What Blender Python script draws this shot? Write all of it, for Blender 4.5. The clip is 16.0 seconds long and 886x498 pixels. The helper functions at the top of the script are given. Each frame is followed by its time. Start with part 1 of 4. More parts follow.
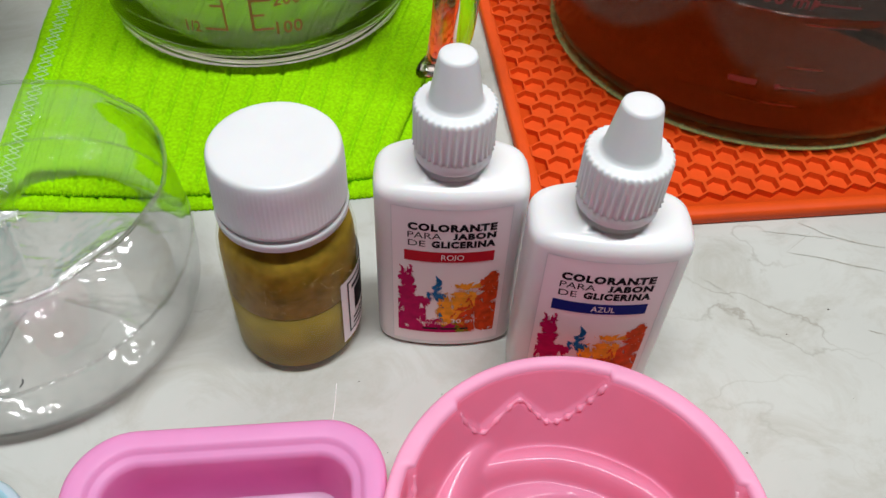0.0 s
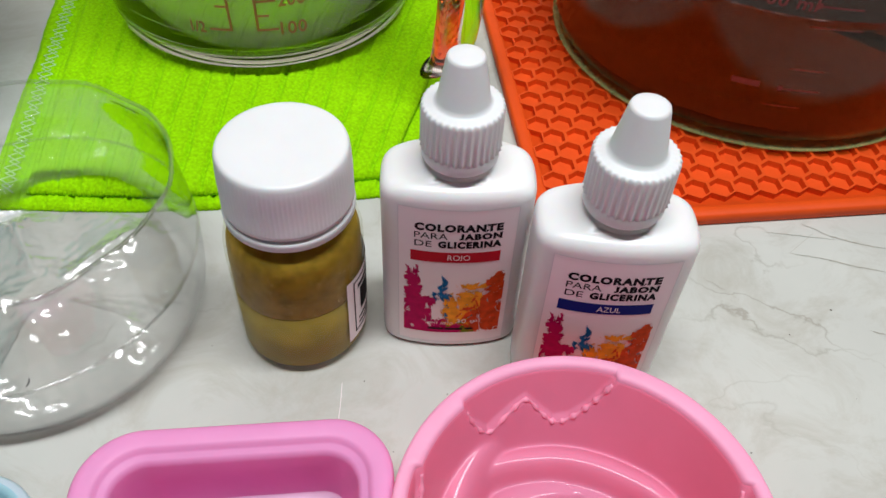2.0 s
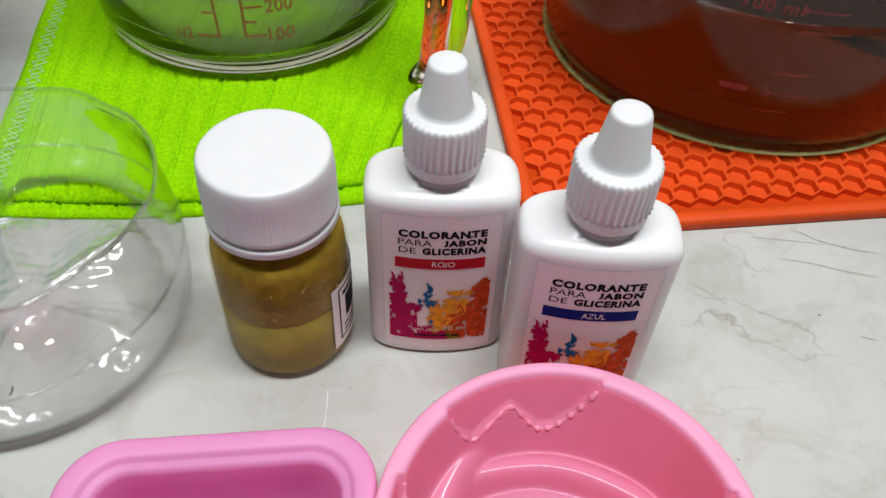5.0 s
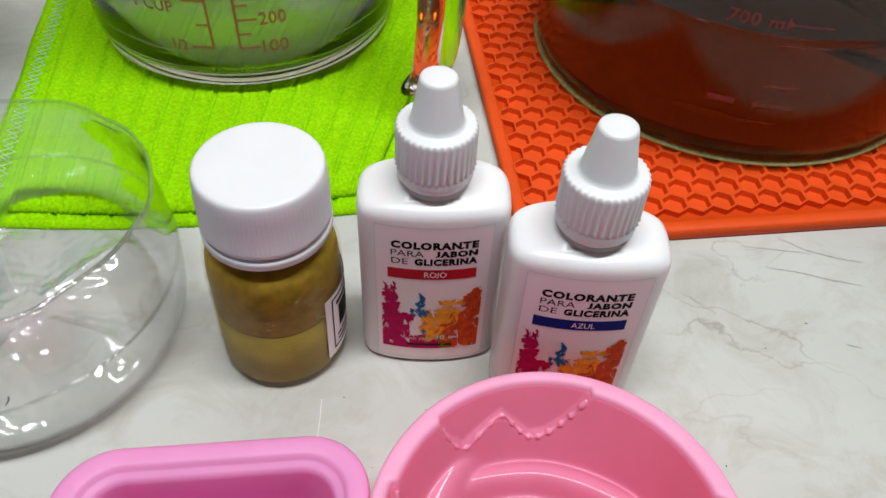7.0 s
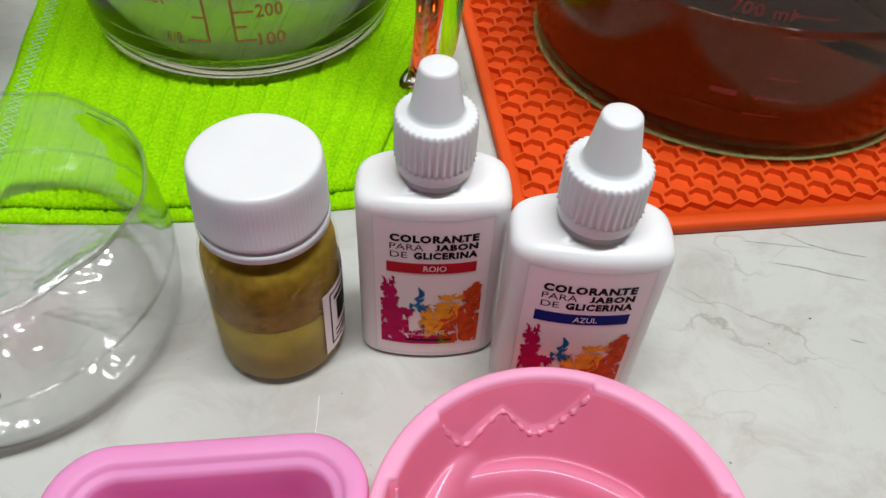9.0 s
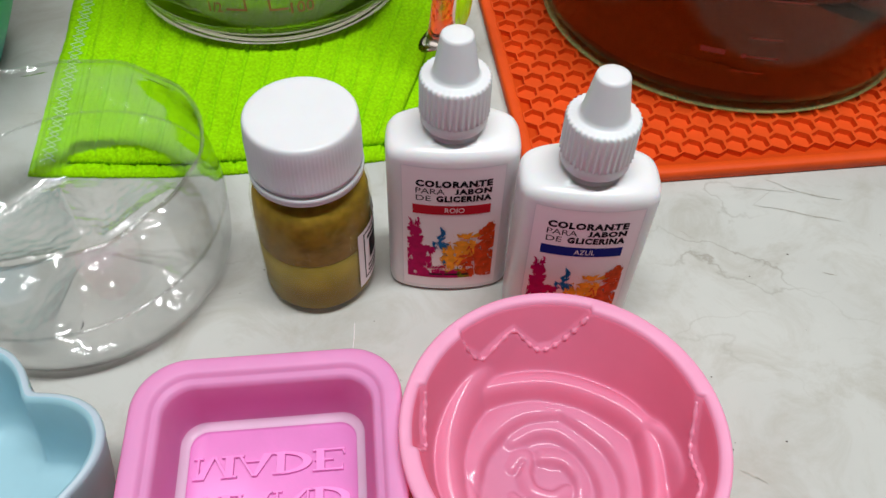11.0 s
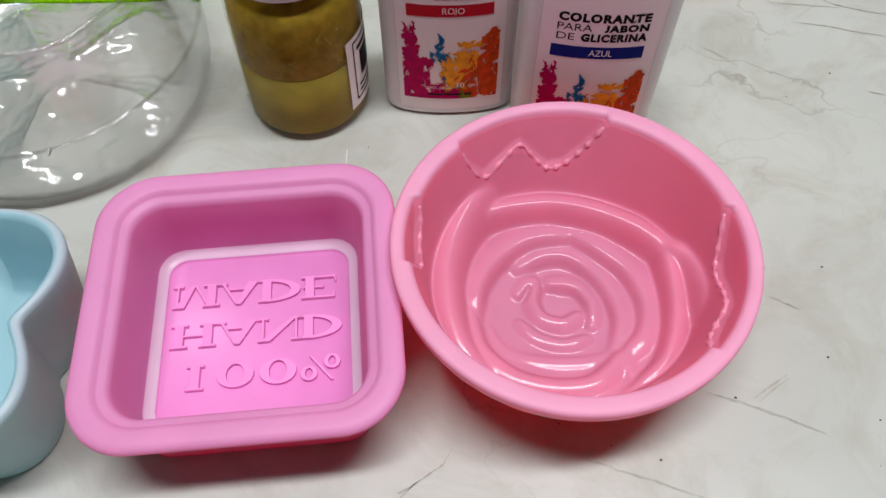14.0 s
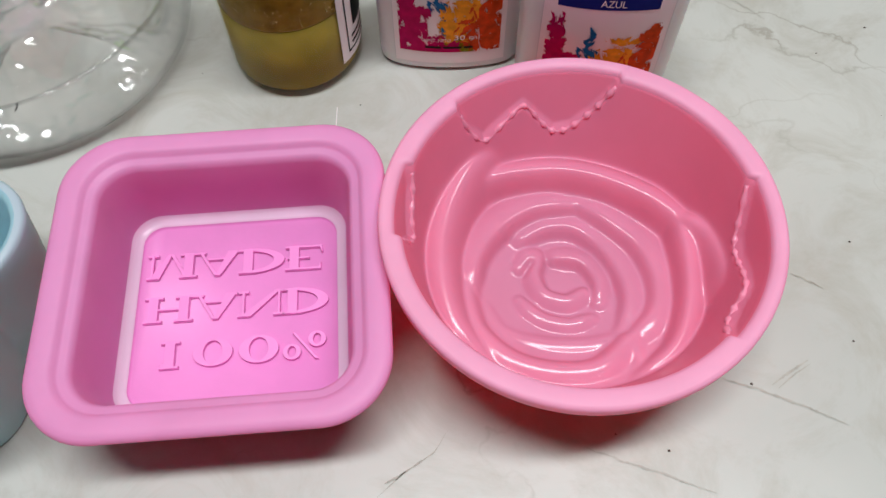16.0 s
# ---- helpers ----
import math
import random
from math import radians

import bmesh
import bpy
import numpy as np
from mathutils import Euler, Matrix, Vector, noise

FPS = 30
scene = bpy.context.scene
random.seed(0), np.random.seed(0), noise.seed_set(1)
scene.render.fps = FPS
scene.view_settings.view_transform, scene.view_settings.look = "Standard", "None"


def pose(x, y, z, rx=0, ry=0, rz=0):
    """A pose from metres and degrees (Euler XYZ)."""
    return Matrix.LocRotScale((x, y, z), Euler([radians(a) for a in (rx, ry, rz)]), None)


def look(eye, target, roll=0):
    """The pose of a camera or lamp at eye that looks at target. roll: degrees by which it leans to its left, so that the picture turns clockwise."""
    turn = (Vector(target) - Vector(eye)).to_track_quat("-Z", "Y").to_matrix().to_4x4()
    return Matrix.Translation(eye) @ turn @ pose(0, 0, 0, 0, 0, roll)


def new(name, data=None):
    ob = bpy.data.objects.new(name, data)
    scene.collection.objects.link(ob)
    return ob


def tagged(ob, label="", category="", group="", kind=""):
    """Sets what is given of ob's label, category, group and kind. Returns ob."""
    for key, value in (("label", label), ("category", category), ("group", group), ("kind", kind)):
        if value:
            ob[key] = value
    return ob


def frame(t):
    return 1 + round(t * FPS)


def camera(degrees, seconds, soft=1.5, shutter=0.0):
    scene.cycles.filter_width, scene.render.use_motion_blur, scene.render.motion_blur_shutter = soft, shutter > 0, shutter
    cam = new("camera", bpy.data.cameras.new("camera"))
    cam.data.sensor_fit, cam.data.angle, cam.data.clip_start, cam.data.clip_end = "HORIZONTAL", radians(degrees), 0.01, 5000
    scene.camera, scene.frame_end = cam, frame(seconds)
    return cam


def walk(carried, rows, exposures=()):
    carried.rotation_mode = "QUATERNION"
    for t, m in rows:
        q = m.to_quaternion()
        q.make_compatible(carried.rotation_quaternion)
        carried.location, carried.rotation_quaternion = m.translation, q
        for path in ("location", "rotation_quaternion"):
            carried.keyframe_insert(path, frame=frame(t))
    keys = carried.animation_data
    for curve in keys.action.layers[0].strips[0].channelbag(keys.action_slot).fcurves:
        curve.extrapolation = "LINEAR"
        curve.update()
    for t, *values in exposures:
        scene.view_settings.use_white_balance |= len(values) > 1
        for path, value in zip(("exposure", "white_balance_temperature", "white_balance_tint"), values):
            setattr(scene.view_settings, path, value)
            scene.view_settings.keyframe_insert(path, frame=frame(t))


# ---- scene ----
cam = camera(59.1, 16.0, 1.5)
PATH = [
    (0, (0.00343, 0.05329, 0.17667), (-0.0534, 1.3786, -1.3201), 2.75),
    (0.5, (0.00384, 0.05349, 0.17745), (-0.0525, 1.3790, -1.3192), 2.81),
    (1, (0.00441, 0.05299, 0.17521), (-0.0435, 1.3801, -1.3203), 3.05),
    (1.5, (0.00282, 0.05342, 0.17832), (-0.0473, 1.3805, -1.3172), 3.06),
    (2, (0.00141, 0.05257, 0.17705), (-0.0493, 1.3797, -1.3183), 3.05),
    (2.5, (0.00302, 0.05369, 0.17728), (-0.0479, 1.3802, -1.3187), 3.00),
    (3, (0.00222, 0.05565, 0.17712), (-0.0442, 1.3836, -1.3177), 3.13),
    (3.5, (0.00321, 0.05586, 0.17664), (-0.0459, 1.3834, -1.3184), 3.01),
    (4, (0.00327, 0.05671, 0.17718), (-0.0457, 1.3867, -1.3157), 2.94),
    (4.5, (0.00420, 0.05462, 0.17678), (-0.0455, 1.3861, -1.3148), 2.91),
    (7, (0.00518, 0.05268, 0.17988), (-0.0292, 1.4006, -1.2973), 3.32),
    (7.5, (0.00458, 0.05163, 0.17977), (-0.0277, 1.3997, -1.2973), 3.34),
    (8, (0.00479, 0.05409, 0.17610), (-0.0231, 1.4031, -1.3001), 3.49),
    (10.5, (0.00437, 0.04907, 0.18324), (-0.0326, 1.3702, -1.3178), 2.92),
    (11, (0.00363, 0.03078, 0.19524), (-0.0477, 1.2990, -1.3504), 2.06),
    (11.5, (0.00624, 0.00315, 0.18323), (-0.0480, 1.2160, -1.4061), 1.68),
    (12, (0.00653, 0.00683, 0.18462), (-0.0609, 1.1684, -1.4421), 0.85),
    (12.5, (0.00448, 0.01041, 0.18237), (-0.0572, 1.1455, -1.4631), 0.89),
    (13, (0.00527, 0.01339, 0.18134), (-0.0569, 1.1212, -1.4827), 0.77),
    (13.5, (0.00930, 0.02213, 0.16545), (-0.0730, 1.1025, -1.5156), -0.19),
    (14, (0.00971, 0.02613, 0.16603), (-0.0763, 1.0859, -1.5279), -0.42),
    (14.5, (0.01105, 0.02812, 0.16191), (-0.0830, 1.0623, -1.5473), -0.86),
    (15, (0.01474, 0.03818, 0.15668), (-0.0814, 1.0109, -1.5882), -1.18),
    (15.5, (0.01924, 0.04533, 0.14819), (-0.0893, 0.9938, -1.6093), -1.76),
    (16, (0.01154, 0.03764, 0.15611), (-0.0851, 0.9856, -1.6023), -0.80),
]
walk(cam, [(t, look(eye, target, roll)) for t, eye, target, roll in PATH],
     exposures=[(0, 0.09), (8.2, 0.09), (11, 0.03), (12.5, -0.05), (16, -0.06)])

# ---- light ----
world = bpy.data.worlds.new("room_world")
scene.world = world
world.use_nodes = True
world.node_tree.nodes["Background"].inputs[0].default_value = (0.9, 0.95, 1.0, 1)
world.node_tree.nodes["Background"].inputs[1].default_value = 0.25


def lamp(name, loc, target, sx, sy, watts, colour):
    d = bpy.data.lights.new(name, "AREA")
    d.shape, d.size, d.size_y, d.energy, d.color = "RECTANGLE", sx, sy, watts, colour
    ob = new(name, d)
    ob.matrix_world = look(loc, target)
    return ob


lamp("ceiling_lamp", (0.09, 0.10, 1.12), (0.08, 0.14, 0.0), 0.78, 0.10, 14.9, (0.96, 0.99, 1.0))


# ---- materials ----
def material(name, colour, rough=0.5, vary=0.12, scale=60, bump=0.0, bump_scale=400, **more):
    """A Principled material whose colour drifts at two scales, with fine relief."""
    m = bpy.data.materials.new(name)
    m.use_nodes = True
    nt = m.node_tree
    p = nt.nodes["Principled BSDF"]
    co = nt.nodes.new("ShaderNodeTexCoord")
    n1 = nt.nodes.new("ShaderNodeTexNoise")
    n1.inputs["Scale"].default_value, n1.inputs["Detail"].default_value = scale, 6
    nt.links.new(co.outputs["Object"], n1.inputs["Vector"])
    ramp = nt.nodes.new("ShaderNodeValToRGB")
    ramp.color_ramp.elements[0].position, ramp.color_ramp.elements[1].position = 0.3, 0.7
    ramp.color_ramp.elements[0].color = tuple(c * (1 - vary) for c in colour[:3]) + (1,)
    ramp.color_ramp.elements[1].color = tuple(min(1, c * (1 + vary * 0.6)) for c in colour[:3]) + (1,)
    nt.links.new(n1.outputs["Fac"], ramp.inputs["Fac"])
    nt.links.new(ramp.outputs["Color"], p.inputs["Base Color"])
    p.inputs["Roughness"].default_value = rough
    for key, value in more.items():
        p.inputs[key.replace("_", " ")].default_value = value
    if bump:
        n2 = nt.nodes.new("ShaderNodeTexNoise")
        n2.inputs["Scale"].default_value, n2.inputs["Detail"].default_value = bump_scale, 4
        nt.links.new(co.outputs["Object"], n2.inputs["Vector"])
        b = nt.nodes.new("ShaderNodeBump")
        b.inputs["Strength"].default_value, b.inputs["Distance"].default_value = bump, 0.001
        nt.links.new(n2.outputs["Fac"], b.inputs["Height"])
        nt.links.new(b.outputs["Normal"], p.inputs["Normal"])
    return m


def silicone(name, colour, rough, glow, through_part=0.36):
    """Rubbery silicone that lets some light through."""
    m = material(name, colour, rough, 0.05, 90, 0.03, 900)
    nt = m.node_tree
    p, out = nt.nodes["Principled BSDF"], nt.nodes["Material Output"]
    tr = nt.nodes.new("ShaderNodeBsdfTranslucent")
    tr.inputs["Color"].default_value = (*glow, 1)
    mix = nt.nodes.new("ShaderNodeMixShader")
    mix.inputs[0].default_value = through_part
    nt.links.new(p.outputs[0], mix.inputs[1])
    nt.links.new(tr.outputs[0], mix.inputs[2])
    nt.links.new(mix.outputs[0], out.inputs["Surface"])
    return m


def clear_sheet(name, colour, rough=0.04, gloss=0.05, edge=0.75):
    """Thin clear plastic: light goes straight through, gloss grows at grazing angles."""
    m = bpy.data.materials.new(name)
    m.use_nodes = True
    nt = m.node_tree
    nt.nodes.remove(nt.nodes["Principled BSDF"])
    t = nt.nodes.new("ShaderNodeBsdfTransparent")
    t.inputs[0].default_value = (*colour, 1)
    g = nt.nodes.new("ShaderNodeBsdfGlossy")
    g.inputs["Roughness"].default_value = rough
    f = nt.nodes.new("ShaderNodeLayerWeight")
    f.inputs["Blend"].default_value = 0.5
    power = nt.nodes.new("ShaderNodeMath")
    power.operation, power.inputs[1].default_value = "POWER", 3.0
    scale = nt.nodes.new("ShaderNodeMath")
    scale.operation, scale.inputs[1].default_value, scale.inputs[2].default_value = "MULTIPLY_ADD", edge, gloss
    nt.links.new(f.outputs["Facing"], power.inputs[0])
    nt.links.new(power.outputs[0], scale.inputs[0])
    mix = nt.nodes.new("ShaderNodeMixShader")
    nt.links.new(scale.outputs[0], mix.inputs[0])
    nt.links.new(t.outputs[0], mix.inputs[1])
    nt.links.new(g.outputs[0], mix.inputs[2])
    nt.links.new(mix.outputs[0], nt.nodes["Material Output"].inputs["Surface"])
    return m


def glass(name, colour, rough=0.0, ior=1.5):
    return material(name, colour, rough, 0.0, 10, Transmission_Weight=1.0, IOR=ior)


def cloudy(name, colour, tint, fac):
    """A liquid that is half seen through: colour is its body, tint what passes."""
    m = material(name, colour, 0.3, 0.30, 350, Specular_IOR_Level=0.06)
    nt = m.node_tree
    t = nt.nodes.new("ShaderNodeBsdfTransparent")
    t.inputs[0].default_value = (*tint, 1)
    mix = nt.nodes.new("ShaderNodeMixShader")
    mix.inputs[0].default_value = fac
    nt.links.new(nt.nodes["Principled BSDF"].outputs[0], mix.inputs[1])
    nt.links.new(t.outputs[0], mix.inputs[2])
    nt.links.new(mix.outputs[0], nt.nodes["Material Output"].inputs["Surface"])
    return m


def stone():
    """Pale polished stone with soft clouds, thin grey veins and fine specks."""
    m = material("counter_stone", (0.480, 0.490, 0.463), 0.40, 0.13, 14, 0.02, 700)
    nt = m.node_tree
    p = nt.nodes["Principled BSDF"]
    base = p.inputs["Base Color"].links[0].from_socket
    co = nt.nodes["Texture Coordinate"]
    warp = nt.nodes.new("ShaderNodeTexNoise")
    warp.inputs["Scale"].default_value, warp.inputs["Detail"].default_value = 7, 8
    nt.links.new(co.outputs["Object"], warp.inputs["Vector"])
    add = nt.nodes.new("ShaderNodeMixRGB")
    add.blend_type = "ADD"
    add.inputs[0].default_value = 0.35
    nt.links.new(co.outputs["Object"], add.inputs[1])
    nt.links.new(warp.outputs["Color"], add.inputs[2])
    v = nt.nodes.new("ShaderNodeTexVoronoi")
    v.feature = "DISTANCE_TO_EDGE"
    v.inputs["Scale"].default_value = 10
    nt.links.new(add.outputs[0], v.inputs["Vector"])
    r = nt.nodes.new("ShaderNodeValToRGB")
    r.color_ramp.elements[0].position, r.color_ramp.elements[1].position = 0.0, 0.010
    r.color_ramp.elements[0].color, r.color_ramp.elements[1].color = (1, 1, 1, 1), (0, 0, 0, 1)
    nt.links.new(v.outputs["Distance"], r.inputs["Fac"])
    patch = nt.nodes.new("ShaderNodeTexNoise")
    patch.inputs["Scale"].default_value = 16
    nt.links.new(co.outputs["Object"], patch.inputs["Vector"])
    pr = nt.nodes.new("ShaderNodeValToRGB")
    pr.color_ramp.elements[0].position, pr.color_ramp.elements[1].position = 0.5, 0.68
    nt.links.new(patch.outputs["Fac"], pr.inputs["Fac"])
    mul = nt.nodes.new("ShaderNodeMath")
    mul.operation = "MULTIPLY"
    nt.links.new(r.outputs["Color"], mul.inputs[0])
    nt.links.new(pr.outputs["Color"], mul.inputs[1])
    mix = nt.nodes.new("ShaderNodeMixRGB")
    mix.inputs[2].default_value = (0.31, 0.30, 0.265, 1)
    nt.links.new(mul.outputs[0], mix.inputs[0])
    cloud = nt.nodes.new("ShaderNodeTexNoise")
    cloud.inputs["Scale"].default_value, cloud.inputs["Detail"].default_value, cloud.inputs["Roughness"].default_value, cloud.inputs["Distortion"].default_value = 38, 12, 0.70, 0.8
    nt.links.new(co.outputs["Object"], cloud.inputs["Vector"])
    cr = nt.nodes.new("ShaderNodeValToRGB")
    cr.color_ramp.elements[0].position, cr.color_ramp.elements[1].position = 0.47, 0.68
    nt.links.new(cloud.outputs["Fac"], cr.inputs["Fac"])
    half = nt.nodes.new("ShaderNodeMath")
    half.operation, half.inputs[1].default_value = "MULTIPLY", 0.75
    nt.links.new(cr.outputs["Color"], half.inputs[0])
    mix0 = nt.nodes.new("ShaderNodeMixRGB")
    mix0.inputs[2].default_value = (0.36, 0.345, 0.30, 1)
    nt.links.new(half.outputs[0], mix0.inputs[0])
    nt.links.new(base, mix0.inputs[1])
    nt.links.new(mix0.outputs[0], mix.inputs[1])
    nt.links.new(mix.outputs[0], p.inputs["Base Color"])
    return m


STONE = stone()
# unseen back wall: warm tone added to brown what the jug shows
BACKWALL = material("warm_tint_wall", (0.62, 0.50, 0.45), 0.6, 0.05, 4, 0.1, 60)
WALL = material("wall_paint", (0.46, 0.46, 0.455), 0.8, 0.03, 4, 0.1, 60)
PINK = silicone("pink_silicone", (0.98, 0.35, 0.56), 0.19, (1.0, 0.05, 0.11), 0.42)
PINK_BEAD = silicone("pink_bead_silicone", (0.97, 0.40, 0.60), 0.24, (1.0, 0.10, 0.20), 0.36)
PINK_MATT = silicone("pink_silicone_matt", (0.99, 0.47, 0.73), 0.5, (1.0, 0.12, 0.24), 0.34)
PINK_THIN = silicone("thin_pink_silicone", (0.98, 0.40, 0.56), 0.5, (1.0, 0.04, 0.08), 0.78)
ORCHID_THIN = silicone("thin_orchid_silicone", (0.95, 0.37, 0.78), 0.5, (0.9, 0.04, 0.12), 0.66)
ORCHID = silicone("orchid_silicone", (0.90, 0.40, 0.77), 0.50, (0.98, 0.16, 0.40), 0.38)
ORCHID_SOLID = silicone("thick_orchid_silicone", (0.88, 0.29, 0.68), 0.50, (0.96, 0.20, 0.50), 0.08)
# paler copy: light caught by the floor's chamfer is put into its colour
ORCHID_LIT = silicone("lit_orchid_silicone", (0.98, 0.70, 0.92), 0.30, (0.96, 0.30, 0.60), 0.30)
BLUE = silicone("pale_blue_silicone", (0.50, 0.80, 0.90), 0.32, (0.5, 0.6, 0.8))
LILAC = silicone("pearly_lilac_silicone", (0.62, 0.70, 0.84), 0.40, (0.35, 0.8, 0.5))
LIME = material("lime_microfibre", (0.30, 0.68, 0.0), 0.95, 0.22, 900, 0.7, 2200, Specular_IOR_Level=0.1)
THREAD = material("white_thread", (0.50, 0.72, 0.36), 0.8, 0.1)
ORANGE = material("orange_silicone", (0.68, 0.066, 0.003), 0.6, 0.08, 120, 0.05, 900, Specular_IOR_Level=0.3)
WHITE = material("white_plastic", (0.74, 0.735, 0.75), 0.32, 0.02, 60, 0.02, 900, Subsurface_Weight=0.15, Subsurface_Scale=0.004)
CAP = material("white_cap_plastic", (0.66, 0.67, 0.69), 0.40, 0.03, 60, 0.03, 900, Subsurface_Weight=0.1, Subsurface_Scale=0.003)
PAPER = material("label_paper", (0.87, 0.82, 0.84), 0.55, 0.02, Specular_IOR_Level=0.25)
BLACK = material("black_ink", (0.015, 0.015, 0.018), 0.4, 0.1, Specular_IOR_Level=0.02)
RED = material("red_ink", (0.50, 0.015, 0.03), 0.4, 0.1, Specular_IOR_Level=0.02)
NAVY = material("navy_ink", (0.012, 0.02, 0.18), 0.4, 0.1, Specular_IOR_Level=0.02)
MAGENTA = material("magenta_ink", (0.48, 0.008, 0.11), 0.4, 0.25, 500, Specular_IOR_Level=0.02)
CYAN = material("blue_splash_ink", (0.02, 0.16, 0.38), 0.4, 0.35, 700, Specular_IOR_Level=0.02)
AMBER = material("orange_splash_ink", (0.85, 0.36, 0.03), 0.4, 0.3, 500, Specular_IOR_Level=0.02)
OLIVE = material("olive_splash_ink", (0.20, 0.22, 0.01), 0.4, 0.5, 900, Specular_IOR_Level=0.02)
RUST = material("rust_splash_ink", (0.60, 0.07, 0.015), 0.4, 0.35, 500, Specular_IOR_Level=0.02)
PET = clear_sheet("clear_plastic", (0.996, 0.997, 0.996), 0.07, 0.062, 0.95)
PET_BEAD = clear_sheet("clear_plastic_bead", (0.97, 0.975, 0.97), 0.06, 0.10, 0.9)
CLEAR = glass("clear_glass", (0.97, 0.99, 0.97))
WATER = clear_sheet("clear_liquid", (0.88, 0.88, 0.86), 0.02, 0.10, 0.5)
JAR_GLASS = clear_sheet("thin_jar_glass", (0.97, 0.97, 0.92), 0.02, 0.006, 0.26)
JUG_GLASS = clear_sheet("jug_glass", (0.95, 0.95, 0.92), 0.02, 0.006, 0.10)
OIL = cloudy("amber_oil", (0.42, 0.28, 0.034), (0.88, 0.68, 0.18), 0.34)
MURK = material("cloudy_honey", (0.265, 0.195, 0.026), 0.6, 0.2, 120, Specular_IOR_Level=0.05)
TEA = material("dark_amber_liquid", (0.14, 0.015, 0.0010), 0.0, 0.0, 10, Transmission_Weight=1.0, IOR=1.30, Specular_IOR_Level=0.05)
# pale body colour paints in the lamplight refracted along the jug's foot
FOOT_ARC = cloudy("foot_arc_glass", (0.62, 0.70, 0.34), (0.9, 0.95, 0.7), 0.70)
SCALE = material("brown_print", (0.35, 0.12, 0.04), 0.5, 0.1)
REDSCALE = material("red_print", (0.24, 0.018, 0.014), 0.5, 0.1)
VEIN = material("stone_vein", (0.345, 0.330, 0.285), 0.45, 0.30, 500, 0.05, 900)
VEIN_FAINT = material("faint_stone_vein", (0.385, 0.375, 0.335), 0.45, 0.20, 400, 0.05, 900)
GRIT = material("dark_grit", (0.08, 0.06, 0.05), 0.8, 0.3)
BUBBLE = material("pale_bubble", (0.42, 0.34, 0.13), 0.2, 0.1)
TEAL = material("teal_plastic", (0.02, 0.42, 0.36), 0.4, 0.1)


# ---- helpers for shapes ----
def part(name, bm, mat, parent=None, label="", smooth=True):
    me = bpy.data.meshes.new(name)
    bmesh.ops.recalc_face_normals(bm, faces=bm.faces[:])
    bm.to_mesh(me)
    bm.free()
    me.materials.append(mat)
    if smooth:
        me.shade_smooth()
    ob = new(name, me)
    ob.parent = parent
    if label:
        tagged(ob, label)
    return ob


def thing(name, m, label, category, group=""):
    ob = new(name)
    ob.matrix_world = m
    ob.empty_display_size = 0.01
    return tagged(ob, label, category, group)


def loft(rings, cap0=True, cap1=True, bm=None, loop=False):
    """Skin over rings of equally many points."""
    bm = bm or bmesh.new()
    vs = [[bm.verts.new(p) for p in ring] for ring in rings]
    n = len(vs[0])
    pairs = list(zip(vs, vs[1:])) + ([(vs[-1], vs[0])] if loop else [])
    for a, b in pairs:
        for i in range(n):
            bm.faces.new((a[i], a[(i + 1) % n], b[(i + 1) % n], b[i]))
    if cap0 and not loop:
        bm.faces.new(vs[0][::-1])
    if cap1 and not loop:
        bm.faces.new(vs[-1])
    return bm


def circle(r, z, n=64, wave=None, cx=0.0, cy=0.0):
    pts = []
    for i in range(n):
        a = 2 * math.pi * i / n
        q = r + (wave(a) if wave else 0)
        pts.append((cx + q * math.cos(a), cy + q * math.sin(a), z))
    return pts


def lathe(profile, n=64, cap0=True, cap1=True):
    return loft([circle(r, z, n) for r, z in profile], cap0, cap1)


def rounded(hx, hy, r, z, k=10):
    """A rounded rectangle's ring."""
    pts = []
    for cx, cy, a0 in ((hx - r, hy - r, 0), (r - hx, hy - r, 90), (r - hx, r - hy, 180), (hx - r, r - hy, 270)):
        for i in range(k + 1):
            a = radians(a0 + 90 * i / k)
            pts.append((cx + r * math.cos(a), cy + r * math.sin(a), z))
    return pts


def box(x0, y0, z0, x1, y1, z1, bm=None):
    bm = bm or bmesh.new()
    v = [bm.verts.new((x, y, z)) for z in (z0, z1) for y in (y0, y1) for x in (x0, x1)]
    for f in ((0, 2, 3, 1), (4, 5, 7, 6), (0, 1, 5, 4), (2, 6, 7, 3), (0, 4, 6, 2), (1, 3, 7, 5)):
        bm.faces.new([v[i] for i in f])
    return bm


